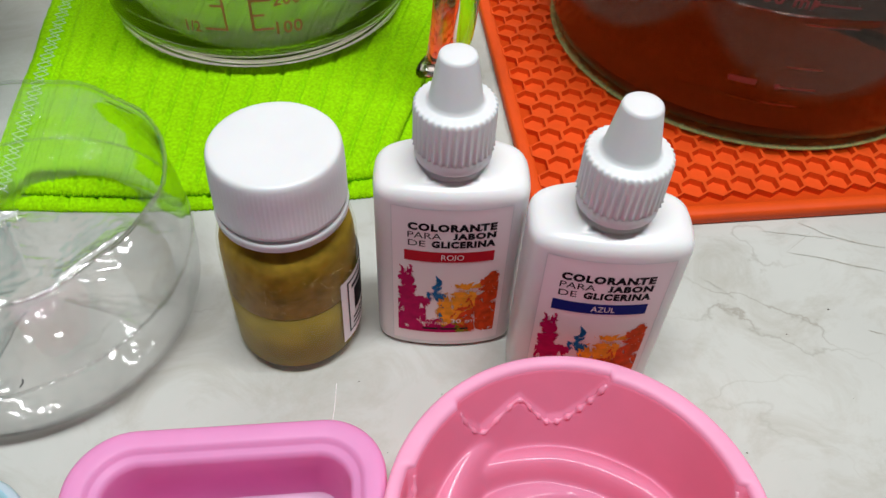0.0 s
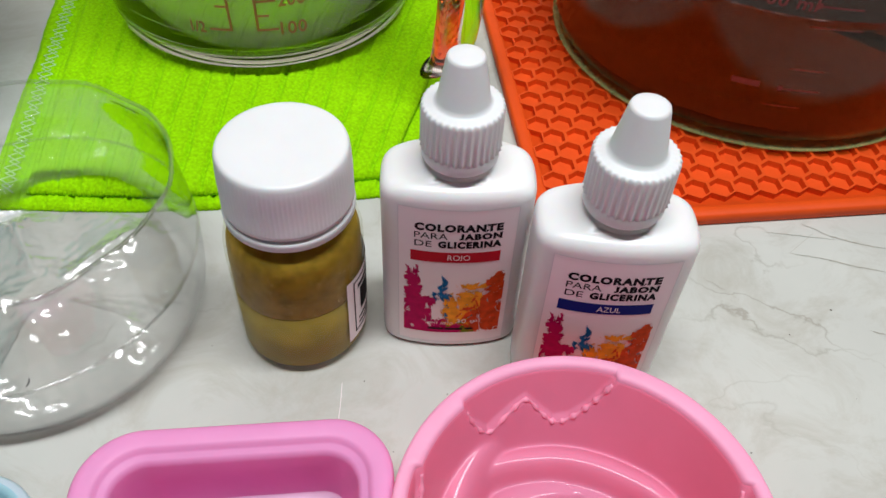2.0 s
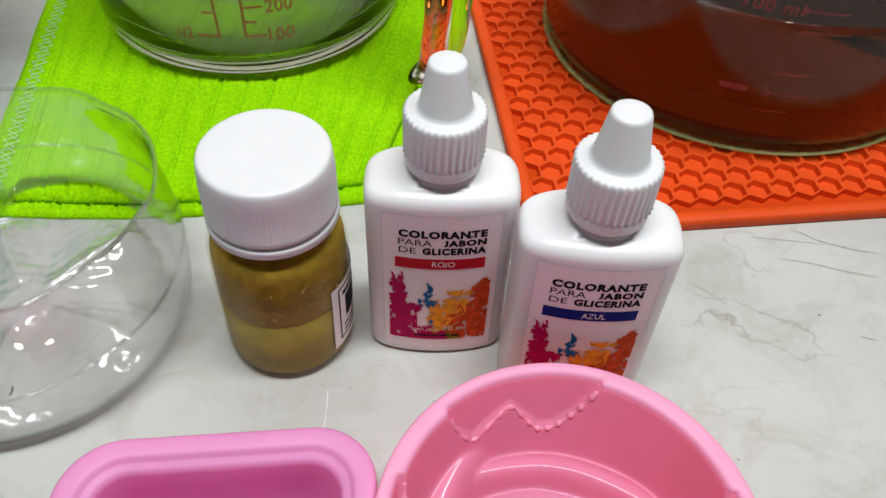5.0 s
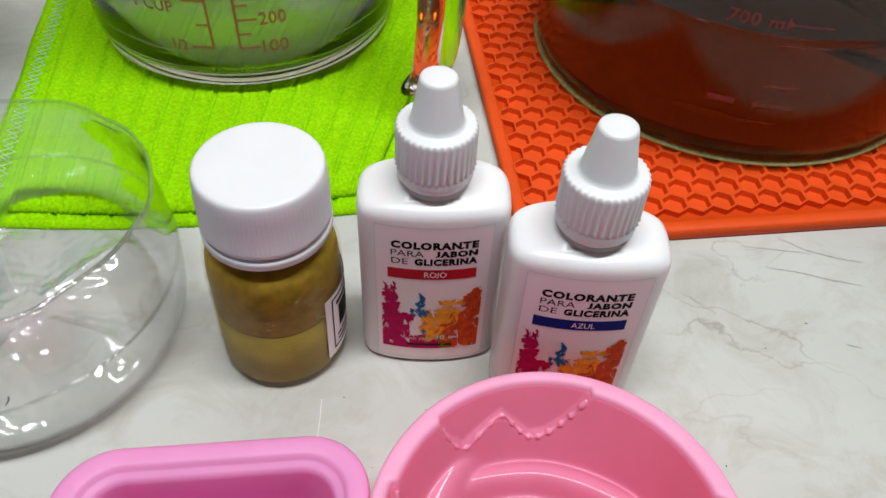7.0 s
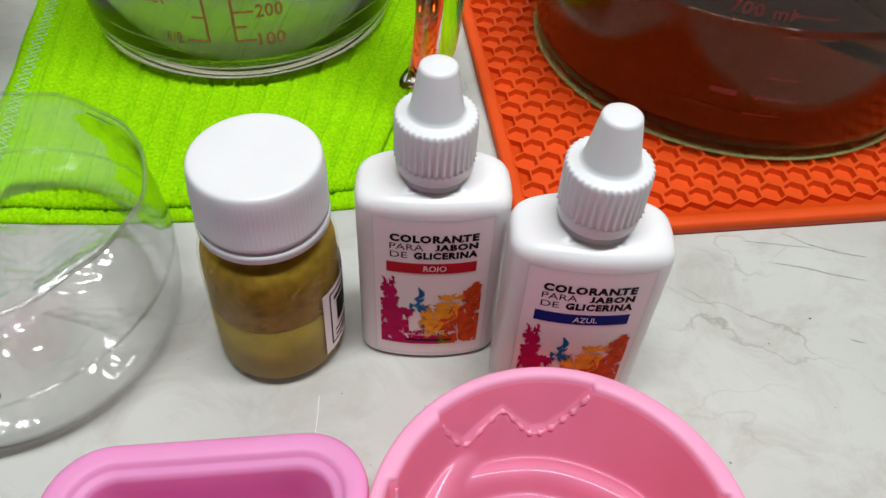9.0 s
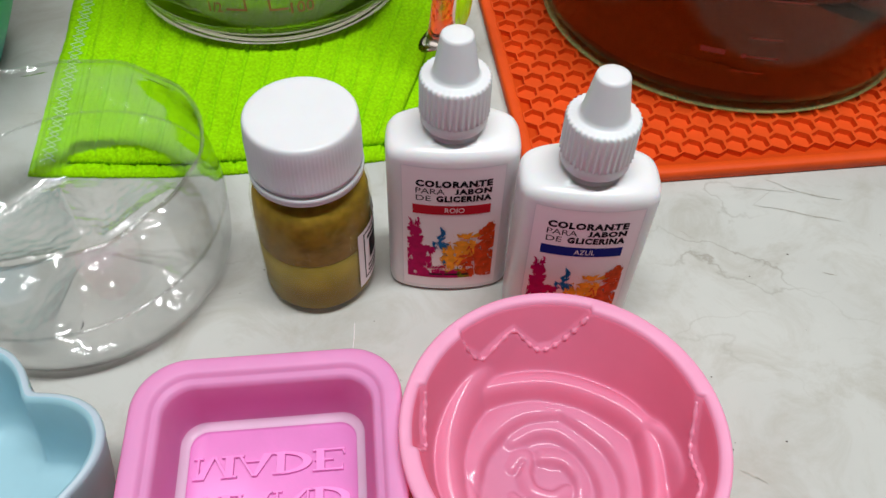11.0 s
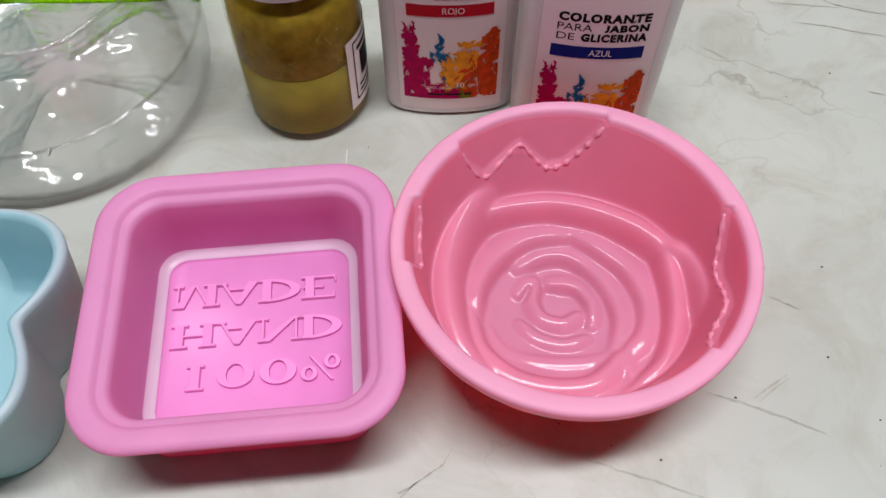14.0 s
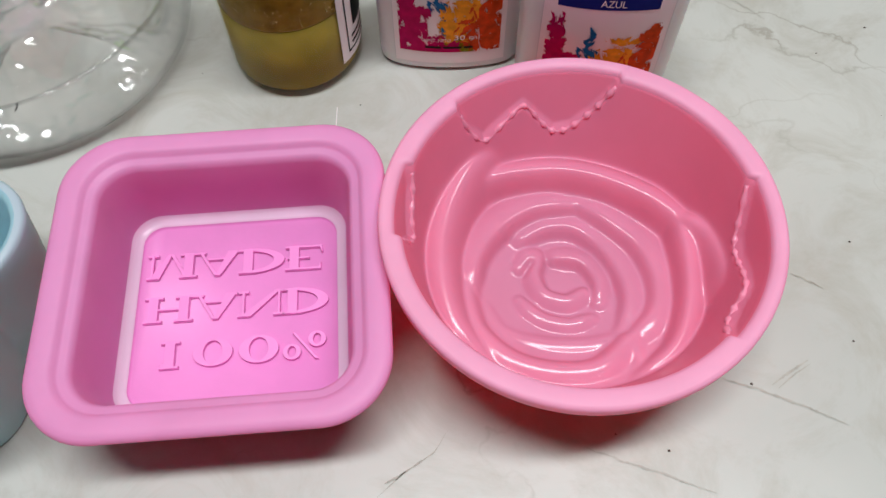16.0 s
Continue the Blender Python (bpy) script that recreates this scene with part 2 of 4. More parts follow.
def text_mesh(words, size, extrude=0.0, bold=0.0, width=None):
    """A bmesh of words in the built-in font, centred, lying in the xy plane."""
    c = bpy.data.curves.new("words", "FONT")
    c.space_character = 1.0 + 900 * bold
    c.body, c.size, c.align_x, c.align_y, c.extrude, c.offset = words, size, "CENTER", "CENTER", extrude, bold
    c.resolution_u = 3
    ob = bpy.data.objects.new("words", c)
    scene.collection.objects.link(ob)
    me = bpy.data.meshes.new_from_object(ob.evaluated_get(bpy.context.evaluated_depsgraph_get()))
    bm = bmesh.new()
    bm.from_mesh(me)
    bpy.data.objects.remove(ob)
    bpy.data.curves.remove(c)
    bpy.data.meshes.remove(me)
    top = max(v.co.y for v in bm.verts)
    base = top - 0.74 * size
    todo = set(bm.verts) if "J" in words else set()
    while todo:  # a letter that hangs below the line is drawn up onto it
        letter, stack = [], [todo.pop()]
        while stack:
            v = stack.pop()
            letter.append(v)
            for e in v.link_edges:
                w = e.other_vert(v)
                if w in todo:
                    todo.remove(w)
                    stack.append(w)
        low = min(v.co.y for v in letter)
        if low < base - 0.05 * size:
            for v in letter:
                v.co.y = top - (top - v.co.y) * (top - base) / (top - low)
    xs = [v.co.x for v in bm.verts]
    ys = [v.co.y for v in bm.verts]
    k = width / (max(xs) - min(xs)) if width else 1
    mx, my = (max(xs) + min(xs)) / 2, (max(ys) + min(ys)) / 2
    for v in bm.verts:
        v.co.x, v.co.y = (v.co.x - mx) * k, v.co.y - my
    return bm


def tube(points, r, n=10, flat=1.0):
    """A round or flattened bar along points in the local xz plane."""
    rings = []
    for i, p in enumerate(points):
        a, b = Vector(points[max(0, i - 1)]), Vector(points[min(len(points) - 1, i + 1)])
        d = (b - a).normalized()
        side = Vector((0, 1, 0))
        up = d.cross(side)
        rings.append([Vector(p) + side * (r * flat * math.cos(2 * math.pi * j / n)) + up * (r * math.sin(2 * math.pi * j / n)) for j in range(n)])
    return loft(rings)


def thread(points, r=0.00035):
    """A thin stitched thread along points."""
    bm = bmesh.new()
    for p, q in zip(points, points[1:]):
        p, q = Vector(p), Vector(q)
        side = (q - p).cross(Vector((0, 0, 1))).normalized() * r
        up = Vector((0, 0, r))
        ends = [[bm.verts.new(e + o) for o in (side, up, -side, -up)] for e in (p, q)]
        for k in range(4):
            bm.faces.new((ends[0][k], ends[0][(k + 1) % 4], ends[1][(k + 1) % 4], ends[1][k]))
        bm.faces.new(ends[0])
        bm.faces.new(ends[1][::-1])
    return bm


def ease(u):
    u = max(0.0, min(1.0, u))
    return u * u * (3 - 2 * u)


# ---- the room and the counter ----
tagged(part("counter", box(-1.2, -0.35, -0.9, 1.2, 0.62, 0.0), STONE, smooth=False), "pale grey veined polished stone worktop", "counter", kind="structure")
tagged(part("wall_north", box(-1.8, 0.62, -0.9, 1.8, 0.72, 1.6), BACKWALL, smooth=False), "unseen wall closing the room, warm tone added to tint the glass", "wall", kind="structure")
tagged(part("wall_south", box(-1.8, -2.1, -0.9, 1.8, -2.0, 1.6), WALL, smooth=False), "plain pale wall", "wall", kind="structure")
tagged(part("wall_west", box(-1.9, -2.1, -0.9, -1.8, 0.72, 1.6), WALL, smooth=False), "plain pale wall", "wall", kind="structure")
tagged(part("wall_east", box(1.8, -2.1, -0.9, 1.9, 0.72, 1.6), WALL, smooth=False), "plain pale wall", "wall", kind="structure")
tagged(part("floor", box(-1.9, -2.1, -1.0, 1.9, 0.72, -0.9), STONE, smooth=False), "pale stone floor", "floor", kind="structure")
tagged(part("ceiling", box(-1.9, -2.1, 1.6, 1.9, 0.72, 1.7), WALL, smooth=False), "plain pale ceiling", "ceiling", kind="structure")


# ---- square soap mould ----
def bar(bm, x0, x1, y0, y1, t0, t1, h):
    """A slanted stroke from (x0, y0) to (x1, y1), t0 wide below and t1 above, h high."""
    pts = [(x0 - t0 / 2, y0), (x0 + t0 / 2, y0), (x1 + t1 / 2, y1), (x1 - t1 / 2, y1)]
    k = 0.00012
    low = [bm.verts.new((x, y, 0)) for x, y in pts]
    cx, cy = (x0 + x1) / 2, (y0 + y1) / 2
    top = [bm.verts.new((x - k * (1 if x > cx else -1), y - k * (1 if y > cy else -1), h)) for x, y in pts]
    bm.faces.new(top)
    for i in range(4):
        bm.faces.new((low[i], low[(i + 1) % 4], top[(i + 1) % 4], top[i]))


def ring_stroke(bm, cx, cy, rx, ry, side, thin, h, half=False):
    """An oval stroke, thick at its sides and thin above and below; half keeps the right half."""
    n = 28
    lo, hi = (-90, 90) if half else (0, 360)
    cols = []
    for i in range(n + 1):
        a = radians(lo + (hi - lo) * i / n)
        c, q = math.cos(a), math.sin(a)
        out = (cx + rx * c, cy + ry * q)
        inn = (cx + (rx - side) * c, cy + (ry - thin) * q)
        cols.append([bm.verts.new((*out, 0)), bm.verts.new((*out, h)), bm.verts.new((*inn, h)), bm.verts.new((*inn, 0))])
    for a, b in zip(cols, cols[1:]):
        for k in range(3):
            bm.faces.new((a[k], b[k], b[k + 1], a[k + 1]))


def serif(ch, w, h, z):
    """A raised letter of a fat serif face, w wide and h high, about its centre."""
    bm = bmesh.new()
    b, t, l, r = -h / 2, h / 2, -w / 2, w / 2
    fat, thin, foot = 0.0023, 0.0007, 0.0007
    def stem(x, th=fat):
        bar(bm, x, x, b, t, th, th, z)
        for y0, y1 in ((b, b + foot), (t - foot, t)):
            bar(bm, x, x, y0, y1, th + 0.0018, th + 0.0018, z - 0.00006)
    if ch in "MN":
        stem(l + 0.0010, thin)
        stem(r - 0.0011, fat if ch == "M" else thin)
        if ch == "M":
            bar(bm, -0.0002, l + 0.0014, b, t, 0.0008, fat, z - 0.00010)
            bar(bm, 0.0000, r - 0.0014, b, t, 0.0008, thin, z - 0.00014)
        else:
            bar(bm, r - 0.0012, l + 0.0014, b, t, 0.0010, fat, z - 0.00010)
    elif ch == "A":
        bar(bm, l + 0.0011, 0.0, b, t, thin, thin, z)
        bar(bm, r - 0.0014, 0.0002, b, t, fat, 0.0010, z - 0.00010)
        bar(bm, 0, 0, b + 0.0017, b + 0.0023, w * 0.5, w * 0.42, z - 0.00014)
        for x in (l + 0.0011, r - 0.0014):
            bar(bm, x, x, b, b + foot, 0.0026, 0.0026, z - 0.00018)
    elif ch in "HDE":
        stem(l + 0.0016)
        if ch == "H":
            stem(r - 0.0016)
            bar(bm, 0, 0, -0.0003, 0.0003, w * 0.6, w * 0.6, z - 0.00010)
        elif ch == "D":
            ring_stroke(bm, l + 0.0016, 0, w - 0.0020, h / 2, fat, foot, z - 0.00010, True)
        else:
            for y0, y1, k in ((b, b + foot, 0.76), (t - foot, t, 0.72), (-0.0003, 0.0003, 0.5)):
                bar(bm, l + w * k / 2, l + w * k / 2, y0, y1, w * k, w * k, z - 0.00012)
            bar(bm, r - w * 0.25, r - w * 0.22, b, b + 0.0019, 0.0008, 0.0004, z - 0.00016)
            bar(bm, r - w * 0.26, r - w * 0.28, t - 0.0017, t, 0.0004, 0.0008, z - 0.00016)
    elif ch == "1":
        stem(0.0006, fat)
        bar(bm, -0.0012, -0.0004, t - 0.0014, t, 0.0008, 0.0010, z - 0.0001)
    elif ch == "0":
        ring_stroke(bm, 0, 0, w * 0.44, h / 2, 0.0021, 0.0005, z)
    else:
        ring_stroke(bm, l + w * 0.22, h * 0.20, w * 0.20, h * 0.28, 0.0010, 0.0005, z)
        ring_stroke(bm, r - w * 0.22, -h * 0.22, w * 0.20, h * 0.28, 0.0010, 0.0005, z)
        bar(bm, l + w * 0.25, r - w * 0.22, b, t, 0.0006, 0.0006, z - 0.00010)
    return bm


def square_mould():
    ob = thing("square_soap_mould", pose(-0.0383, 0.1010, 0, 0, 0, 9.5), "orchid pink square silicone soap mould with raised mirrored lettering inside", "soap mould", "soap moulds")
    prof = [(.0243, .0), (.0258, .0006), (.0272, .010), (.0284, .0205), (.0294, .0222), (.0318, .0225), (.0325, .0229), (.0328, .0236),
            (.0327, .0244), (.0321, .0250), (.0308, .0252), (.0288, .0251), (.0280, .0248), (.0276, .0240), (.0271, .0236), (.0262, .0234), (.0255, .0228),
            (.0252, .0215), (.0247, .014), (.0242, .006), (.0239, .0036), (.0233, .0026), (.0222, .0024), (.0217, .0020), (.0214, .0010)]
    rings = []
    for k, (h, z) in enumerate(prof):
        f = ease((0.024 - z) / 0.024) if k > 14 else 0
        rings.append([(x - 0.0014 * f, y + 0.0020 * f, q) for x, y, q in rounded(h, h * 0.985, 0.0132 - max(0, 0.0327 - h) * 0.78, z, 12)])
    part("outer_wall", loft(rings[:6], cap1=False), ORCHID_THIN, ob, "thin translucent outer wall")
    part("tray", loft(rings[5:21], cap0=False, cap1=False), ORCHID, ob)
    part("floor_border", loft(rings[20:24], cap0=False, cap1=False), ORCHID_LIT, ob, "step round the floor, coloured paler where its chamfer catches light")
    part("tray_floor", loft(rings[23:], cap0=False), ORCHID_SOLID, ob)
    for words, v, w in (("MADE", 0.0131, 0.0410), ("HAND", 0.0026, 0.0400), ("100%", -0.0080, 0.0385)):
        step = w / len(words)
        for k, ch in enumerate(words):
            bm = serif(ch, step * 0.98, 0.0062, 0.00085)
            for q in bm.verts:
                q.co = (q.co.x - 0.0012 + (k + 0.5) * step - w / 2, v - q.co.y, q.co.z + 0.0012)
            part("letter", bm, ORCHID_SOLID, ob, "raised mirrored letter in the same silicone", smooth=False)


square_mould()


# ---- round rose mould ----
def flowing(points, k=14):
    """A smooth curve through points, k samples a stretch."""
    p = [np.array(points[0])] + [np.array(q) for q in points] + [np.array(points[-1])]
    out = []
    for a, b, c, d in zip(p, p[1:], p[2:], p[3:]):
        for i in range(k):
            t = i / k
            out.append(0.5 * (2 * b + (c - a) * t + (2 * a - 5 * b + 4 * c - d) * t * t + (3 * b - a - 3 * c + d) * t ** 3))
    return np.array(out + [p[-1]])


def cord(points, radius):
    """A round cord along 3D points, its radius swelling and shrinking along it."""
    rings = []
    for i, p in enumerate(points):
        d = (points[min(len(points) - 1, i + 1)] - points[max(0, i - 1)]).normalized()
        side = d.cross(Vector((p.x, p.y, 0))).normalized()
        up = d.cross(side)
        r = radius(i)
        rings.append([p + side * (r * math.cos(j * math.pi / 5)) + up * (r * math.sin(j * math.pi / 5)) for j in range(10)])
    return loft(rings)


FOOT_A = list(range(0, 361, 4))
FOOT_R = [0.0281 + 0.0017 * math.cos(radians(2 * a)) - 0.0013 * math.sin(radians(a)) for a in FOOT_A]
ROSE_LIP, ROSE_TOP = 0.0278, 0.0342
# petal tips on the wall: angle in degrees and height along each torn edge
TORN = (((138, .0290), (135, .0214), (129, .0172), (119, .0198), (111, .0222), (105, .0184), (99, .0156), (92, .0163), (85, .0197), (80, .0236), (75, .0290)),
        ((21, .0290), (12, .0225), (5, .0184), (-2, .0180), (-10, .0205), (-18, .0226), (-25, .0208), (-33, .0222), (-43, .0290)),
        ((194, .0290), (189, .0215), (184, .0180), (178, .0205), (170, .0235), (164, .0290)))


def rose_wall(a, z):
    """The wall's radius at an angle in degrees and a height."""
    foot = float(np.interp(a % 360, FOOT_A, FOOT_R))
    start = 0.0012 + 0.0046 * (foot / 0.026) ** 2
    return foot + (ROSE_TOP - foot) * max(0.0, (z - start) / (ROSE_LIP - start)) ** (1 / 0.92)


def rose_mould():
    ob = thing("rose_soap_mould", pose(0.0300, 0.1163, 0), "round salmon pink silicone mould with a glossy rose relief inside", "soap mould", "soap moulds")
    n, m = 360, 150
    ang = np.arange(n) * 2 * math.pi / n
    deep = 0.0013
    recess = np.zeros(n)
    edge = np.full(n, 1.0)
    for line in TORN:
        lo, hi = line[-1][0], line[0][0]
        for i in range(n):
            for q in (i, i - 360):
                if lo < q < hi:
                    recess[i] = min(1.0, min(q - lo, hi - q) / 2.0)
                    edge[i] = np.interp(q, [p[0] for p in line[::-1]], [p[1] for p in line[::-1]])
    share = (1 - np.arange(m + 1) / m) ** 0.85
    R = 0.0001 + share[:, None] * ROSE_TOP * np.ones((1, n))
    A = np.broadcast_to(ang[None, :], R.shape)
    X, Y = R * np.cos(A), R * np.sin(A)
    foot = np.interp(np.degrees(A), FOOT_A, FOOT_R)
    start = 0.0012 + 0.0046 * (foot / 0.026) ** 2

    W = np.clip((R - foot) / (ROSE_TOP - foot), 0, 1)
    Z = np.where(W > 0, start + (ROSE_LIP - start) * W ** 0.92, 0.0012 + 0.0046 * (R / 0.026) ** 2)
    # petal edges: points, height at both ends, reach towards the heart and away from it, how proud
    petals = [
        ([(-.0245, .0135), (-.0183, .0186), (-.0104, .0210), (-.0018, .0220), (.0068, .0206), (.0158, .0170), (.0237, .0120)], .0110, .0126, .0030, .0060, .0052),
        ([(.0237, .0120), (.0287, .0079), (.0312, .0019), (.0322, -.0047)], .0122, .0164, .0030, .0040, .0040),
        ([(-.0190, .0250), (-.0232, .0175), (-.0260, .0098), (-.0270, .0007), (-.0255, -.0085), (-.0218, -.0168), (-.0160, -.0225)], .0166, .0078, .0036, .0046, .0036),
        ([(.0237, .0112), (.0250, .0012), (.0248, -.0082), (.0218, -.0170), (.0146, -.0240)], .0122, .0084, .0024, .0046, .0040),
        ([(-.0197, -.0059), (-.0190, .0014), (-.0150, .0086), (-.0080, .0142), (.0020, .0164)], .0064, .0071, .0025, .0070, .0032),
        ([(.0026, .0168), (.0098, .0120), (.0160, .0068), (.0194, -.0008), (.0188, -.0085), (.0136, -.0150)], .0073, .0062, .0026, .0070, .0032),
        ([(-.0085, .0085), (-.0040, .0110), (.0015, .0114), (.0065, .0085), (.0112, .0025), (.0137, -.0045), (.0124, -.0115)], .0046, .0048, .0020, .0056, .0022),
        ([(-.0205, -.0070), (-.0180, -.0151), (-.0119, -.0206), (-.0053, -.0228), (.0018, -.0230), (.0078, -.0212), (.0132, -.0152)], .0068, .0070, .0026, .0056, .0032),
        ([(-.0166, -.0086), (-.0125, -.0146), (-.0040, -.0166), (.0057, -.0160), (.0125, -.0135)], .0040, .0041, .0020, .0040, .0016),
        ([(.0131, -.0146), (.0152, -.0189), (.0150, -.0240)], .0058, .0066, .0020, .0034, .0022),
        ([(-.0093, .0012), (-.0074, .0035), (-.0055, .0030), (-.0059, -.0008), (-.0040, -.0046), (.0005, -.0058), (.0036, -.0040)], .0035, .0035, .0013, .0030, .0014),
        ([(-.0016, .0040), (.0037, .0033), (.0070, -.0007), (.0074, -.0055)], .0036, .0035, .0014, .0032, .0015),
        ([(-.0088, -.0072), (-.0046, -.0104), (.0010, -.0114), (.0056, -.0098)], .0036, .0036, .0014, .0032, .0015),
    ]
    for points, z0, z1, w_in, w_out, proud in petals:
        line = flowing(points, 40)
        best = np.full(Z.shape, 1.0)
        crest = np.zeros(Z.shape)
        outside = np.zeros(Z.shape)
        for k, (px, py) in enumerate(line):
            d = np.hypot(X - px, Y - py)
            near = d < best
            best = np.where(near, d, best)
            crest = np.where(near, z0 + (z1 - z0) * k / (len(line) - 1) - proud * 0.25 * (1 - ease(min(k, len(line) - 1 - k) / (0.16 * len(line)))), crest)
            outside = np.where(near, np.clip(0.5 + 0.6 * (R - math.hypot(px, py)) / np.maximum(d, 1e-6), 0, 1), outside)
        Z = np.maximum(Z, crest - proud * (best / (w_in + (w_out - w_in) * outside)) ** 2.0)
    for _ in range(9):  # soften the carving
        S = Z.copy()
        S[1:-1] = (2 * Z[1:-1] + Z[:-2] + Z[2:] + np.roll(Z, 1, 1)[1:-1] + np.roll(Z, -1, 1)[1:-1]) / 6
        S[:2] = Z[:2]
        Z = S
    Z[-3:] = Z[-3:].mean()
    Z[0] = ROSE_LIP
    step = np.clip((Z - edge[None, :]) / 0.0010, 0, 1)  # the wall steps back above each torn edge
    push = deep * recess[None, :] * step * step * (3 - 2 * step)
    X, Y = X + push * np.cos(A), Y + push * np.sin(A)
    rings = [[(float(X[j, i]), float(Y[j, i]), float(Z[j, i])) for i in range(n)] for j in range(m + 1)]

    def facet(a):
        return 0.0012 * abs(math.sin(4.5 * a + 0.6))
    outer = []
    for r, z, f in ((0.0215, 0.0, 0.0), (0.0240, 0.0005, 0.3), (0.0296, 0.006, 1.0), (0.0328, 0.014, 1.0), (0.0348, 0.0205, 0.6), (0.0360, 0.0240, 0.2), (0.0376, 0.0250, 0),
                    (0.0382, 0.0254, 0), (0.0385, 0.0262, 0), (0.0387, 0.0282, 0), (0.0386, 0.0288, 0), (0.0383, 0.0291, 0), (0.0377, 0.0293, 0)):
        outer.append(circle(r, z, n, lambda a: f * facet(a)))
    for gap, z in ((0.0014, 0.0291), (0.0008, 0.0289), (0.0003, 0.0285)):
        outer.append([((ROSE_TOP + gap + push[0, i]) * math.cos(ang[i]), (ROSE_TOP + gap + push[0, i]) * math.sin(ang[i]), z) for i in range(n)])
    part("outer_wall", loft(outer[:7], cap1=False), PINK_THIN, ob, "translucent salmon pink outer wall")
    part("lip", loft(outer[6:] + rings[:1], cap0=False, cap1=False), PINK_MATT, ob, "matt flat lip with small notches")
    part("rose_relief", loft(rings, cap0=False), PINK, ob, "glossy pink rose petals in relief")
    for line in TORN:
        path = flowing(line, 12)
        path = [q for q in path if q[1] < 0.0268]
        points = [Vector(((rose_wall(a, z) + 0.0004) * math.cos(radians(a)), (rose_wall(a, z) + 0.0004) * math.sin(radians(a)), z)) for a, z in path]
        part("petal_edge", cord(points, lambda i: 0.00042 + 0.00044 * math.sin(i * 0.40) ** 4 * (1.0 if i > 60 else 0.7)), PINK_BEAD, ob, "beaded torn edge of a petal")


rose_mould()


# ---- flower mould ----
def flower_mould():
    ob = thing("flower_soap_mould", pose(-0.1095, 0.0872, 0), "pale blue six-petal silicone mould with a glossy inside", "soap mould", "soap moulds")
    def ring(s, z, grow=0.0):
        pts = []
        for i in range(192):
            a = 2 * math.pi * i / 192
            c = math.sqrt(math.cos(3 * (a - radians(33))) ** 2 + 0.015)
            r = (0.0305 + 0.0090 * min(1, c) ** 1.15) * s + grow
            pts.append((r * math.cos(a), r * math.sin(a), z))
        return pts
    prof = [(.84, .0, -.001), (.86, .0008, 0), (.90, .008, 0), (.95, .018, 0), (.985, .026, 0), (1.0, .0285, 0.0), (1.0, .0295, 0), (1.0, .0301, -.0006), (1.0, .0302, -.0016),
            (1.0, .0299, -.0024), (.99, .0285, -.0027), (.95, .020, -.0027), (.90, .010, -.0027), (.87, .0045, -.003), (.84, .003, -.0034), (.76, .0026, -.004)]
    part("outer_wall", loft([ring(s, z, g) for s, z, g in prof[:9]], cap1=False), LILAC, ob, "pearly lilac and green outer wall")
    part("inside", loft([ring(s, z, g) for s, z, g in prof[8:]], cap0=False), BLUE, ob, "pale blue inside and rim")


flower_mould()


# ---- cut clear bottle bottom ----
def plastic_bowl():
    ob = thing("clear_plastic_bowl", pose(-0.1125, 0.1775, 0, 0, 0, 20), "clear bowl cut from the bottom of a plastic bottle", "plastic bowl")
    n = 200
    def foot(a):
        return abs(math.cos(2.5 * a))
    outer = []
    keys = ((0.002, .0045, 0), (0.006, .0048, 0), (0.010, .0056, .002), (0.016, .0064, .0050), (0.022, .0066, .0060), (0.028, .0062, .0058), (0.033, .0046, .0042), (0.037, .0014, .0010), (0.040, .0006, .0003),
            (0.0425, .0025, 0), (0.0438, .006, 0), (0.0446, .013, 0), (0.0448, .022, 0), (0.0445, .030, 0), (0.0436, .037, 0), (0.0428, .0425, 0), (0.0426, .0450, 0), (0.0426, .0456, 0), (0.0431, .0459, 0), (0.0431, .0465, 0))
    steps = np.linspace(0, len(keys) - 1, 96)
    column = [[float(np.interp(q, range(len(keys)), [k[c] for k in keys])) for q in steps] for c in range(3)]
    for r, z, f in zip(*column):
        ring = []
        for i in range(n):
            a = 2 * math.pi * i / n
            tilt = -0.003 * math.sin(a + radians(20)) * ease((z - 0.030) / 0.015)
            wob = 0.0005 * math.sin(7 * a) + 0.0004 * math.sin(13 * a + 1) if z > 0.044 else 0
            dent = 0.0013 * (0.45 * noise.noise(Vector((r * math.cos(a) * 130, r * math.sin(a) * 130, 2))) + 0.05 * math.sin(r * 1500) + 0.50 * noise.noise(Vector((r * math.cos(a) * 420, r * math.sin(a) * 420, 5)))) if 0.006 < r < 0.042 and z < 0.02 else 0
            ring.append((r * math.cos(a), r * math.sin(a), max(0.0, z - f * foot(a) ** 0.8 + dent) + tilt + wob))
        outer.append(ring)
    inner = [[(x * 0.991, y * 0.991, z + 0.0003) for x, y, z in ring] for ring in outer]
    part("shell", loft(outer + inner[::-1]), PET, ob)

    def bead(ring, r):
        tube = [[(x * (1 + r * math.cos(b) / 0.043), y * (1 + r * math.cos(b) / 0.043), z + r * math.sin(b)) for x, y, z in ring] for b in (k * math.pi / 4 for k in range(8))]
        return loft(tube, loop=True)
    part("rim", bead(outer[-1], 0.00052), PET_BEAD, ob, "clear uneven cut rim")
    middle = min(range(60, 88), key=lambda k: abs(column[1][k] - 0.021))
    part("ridge", bead(outer[middle], 0.00040), PET_BEAD, ob, "thin moulded ring round the wall")


plastic_bowl()

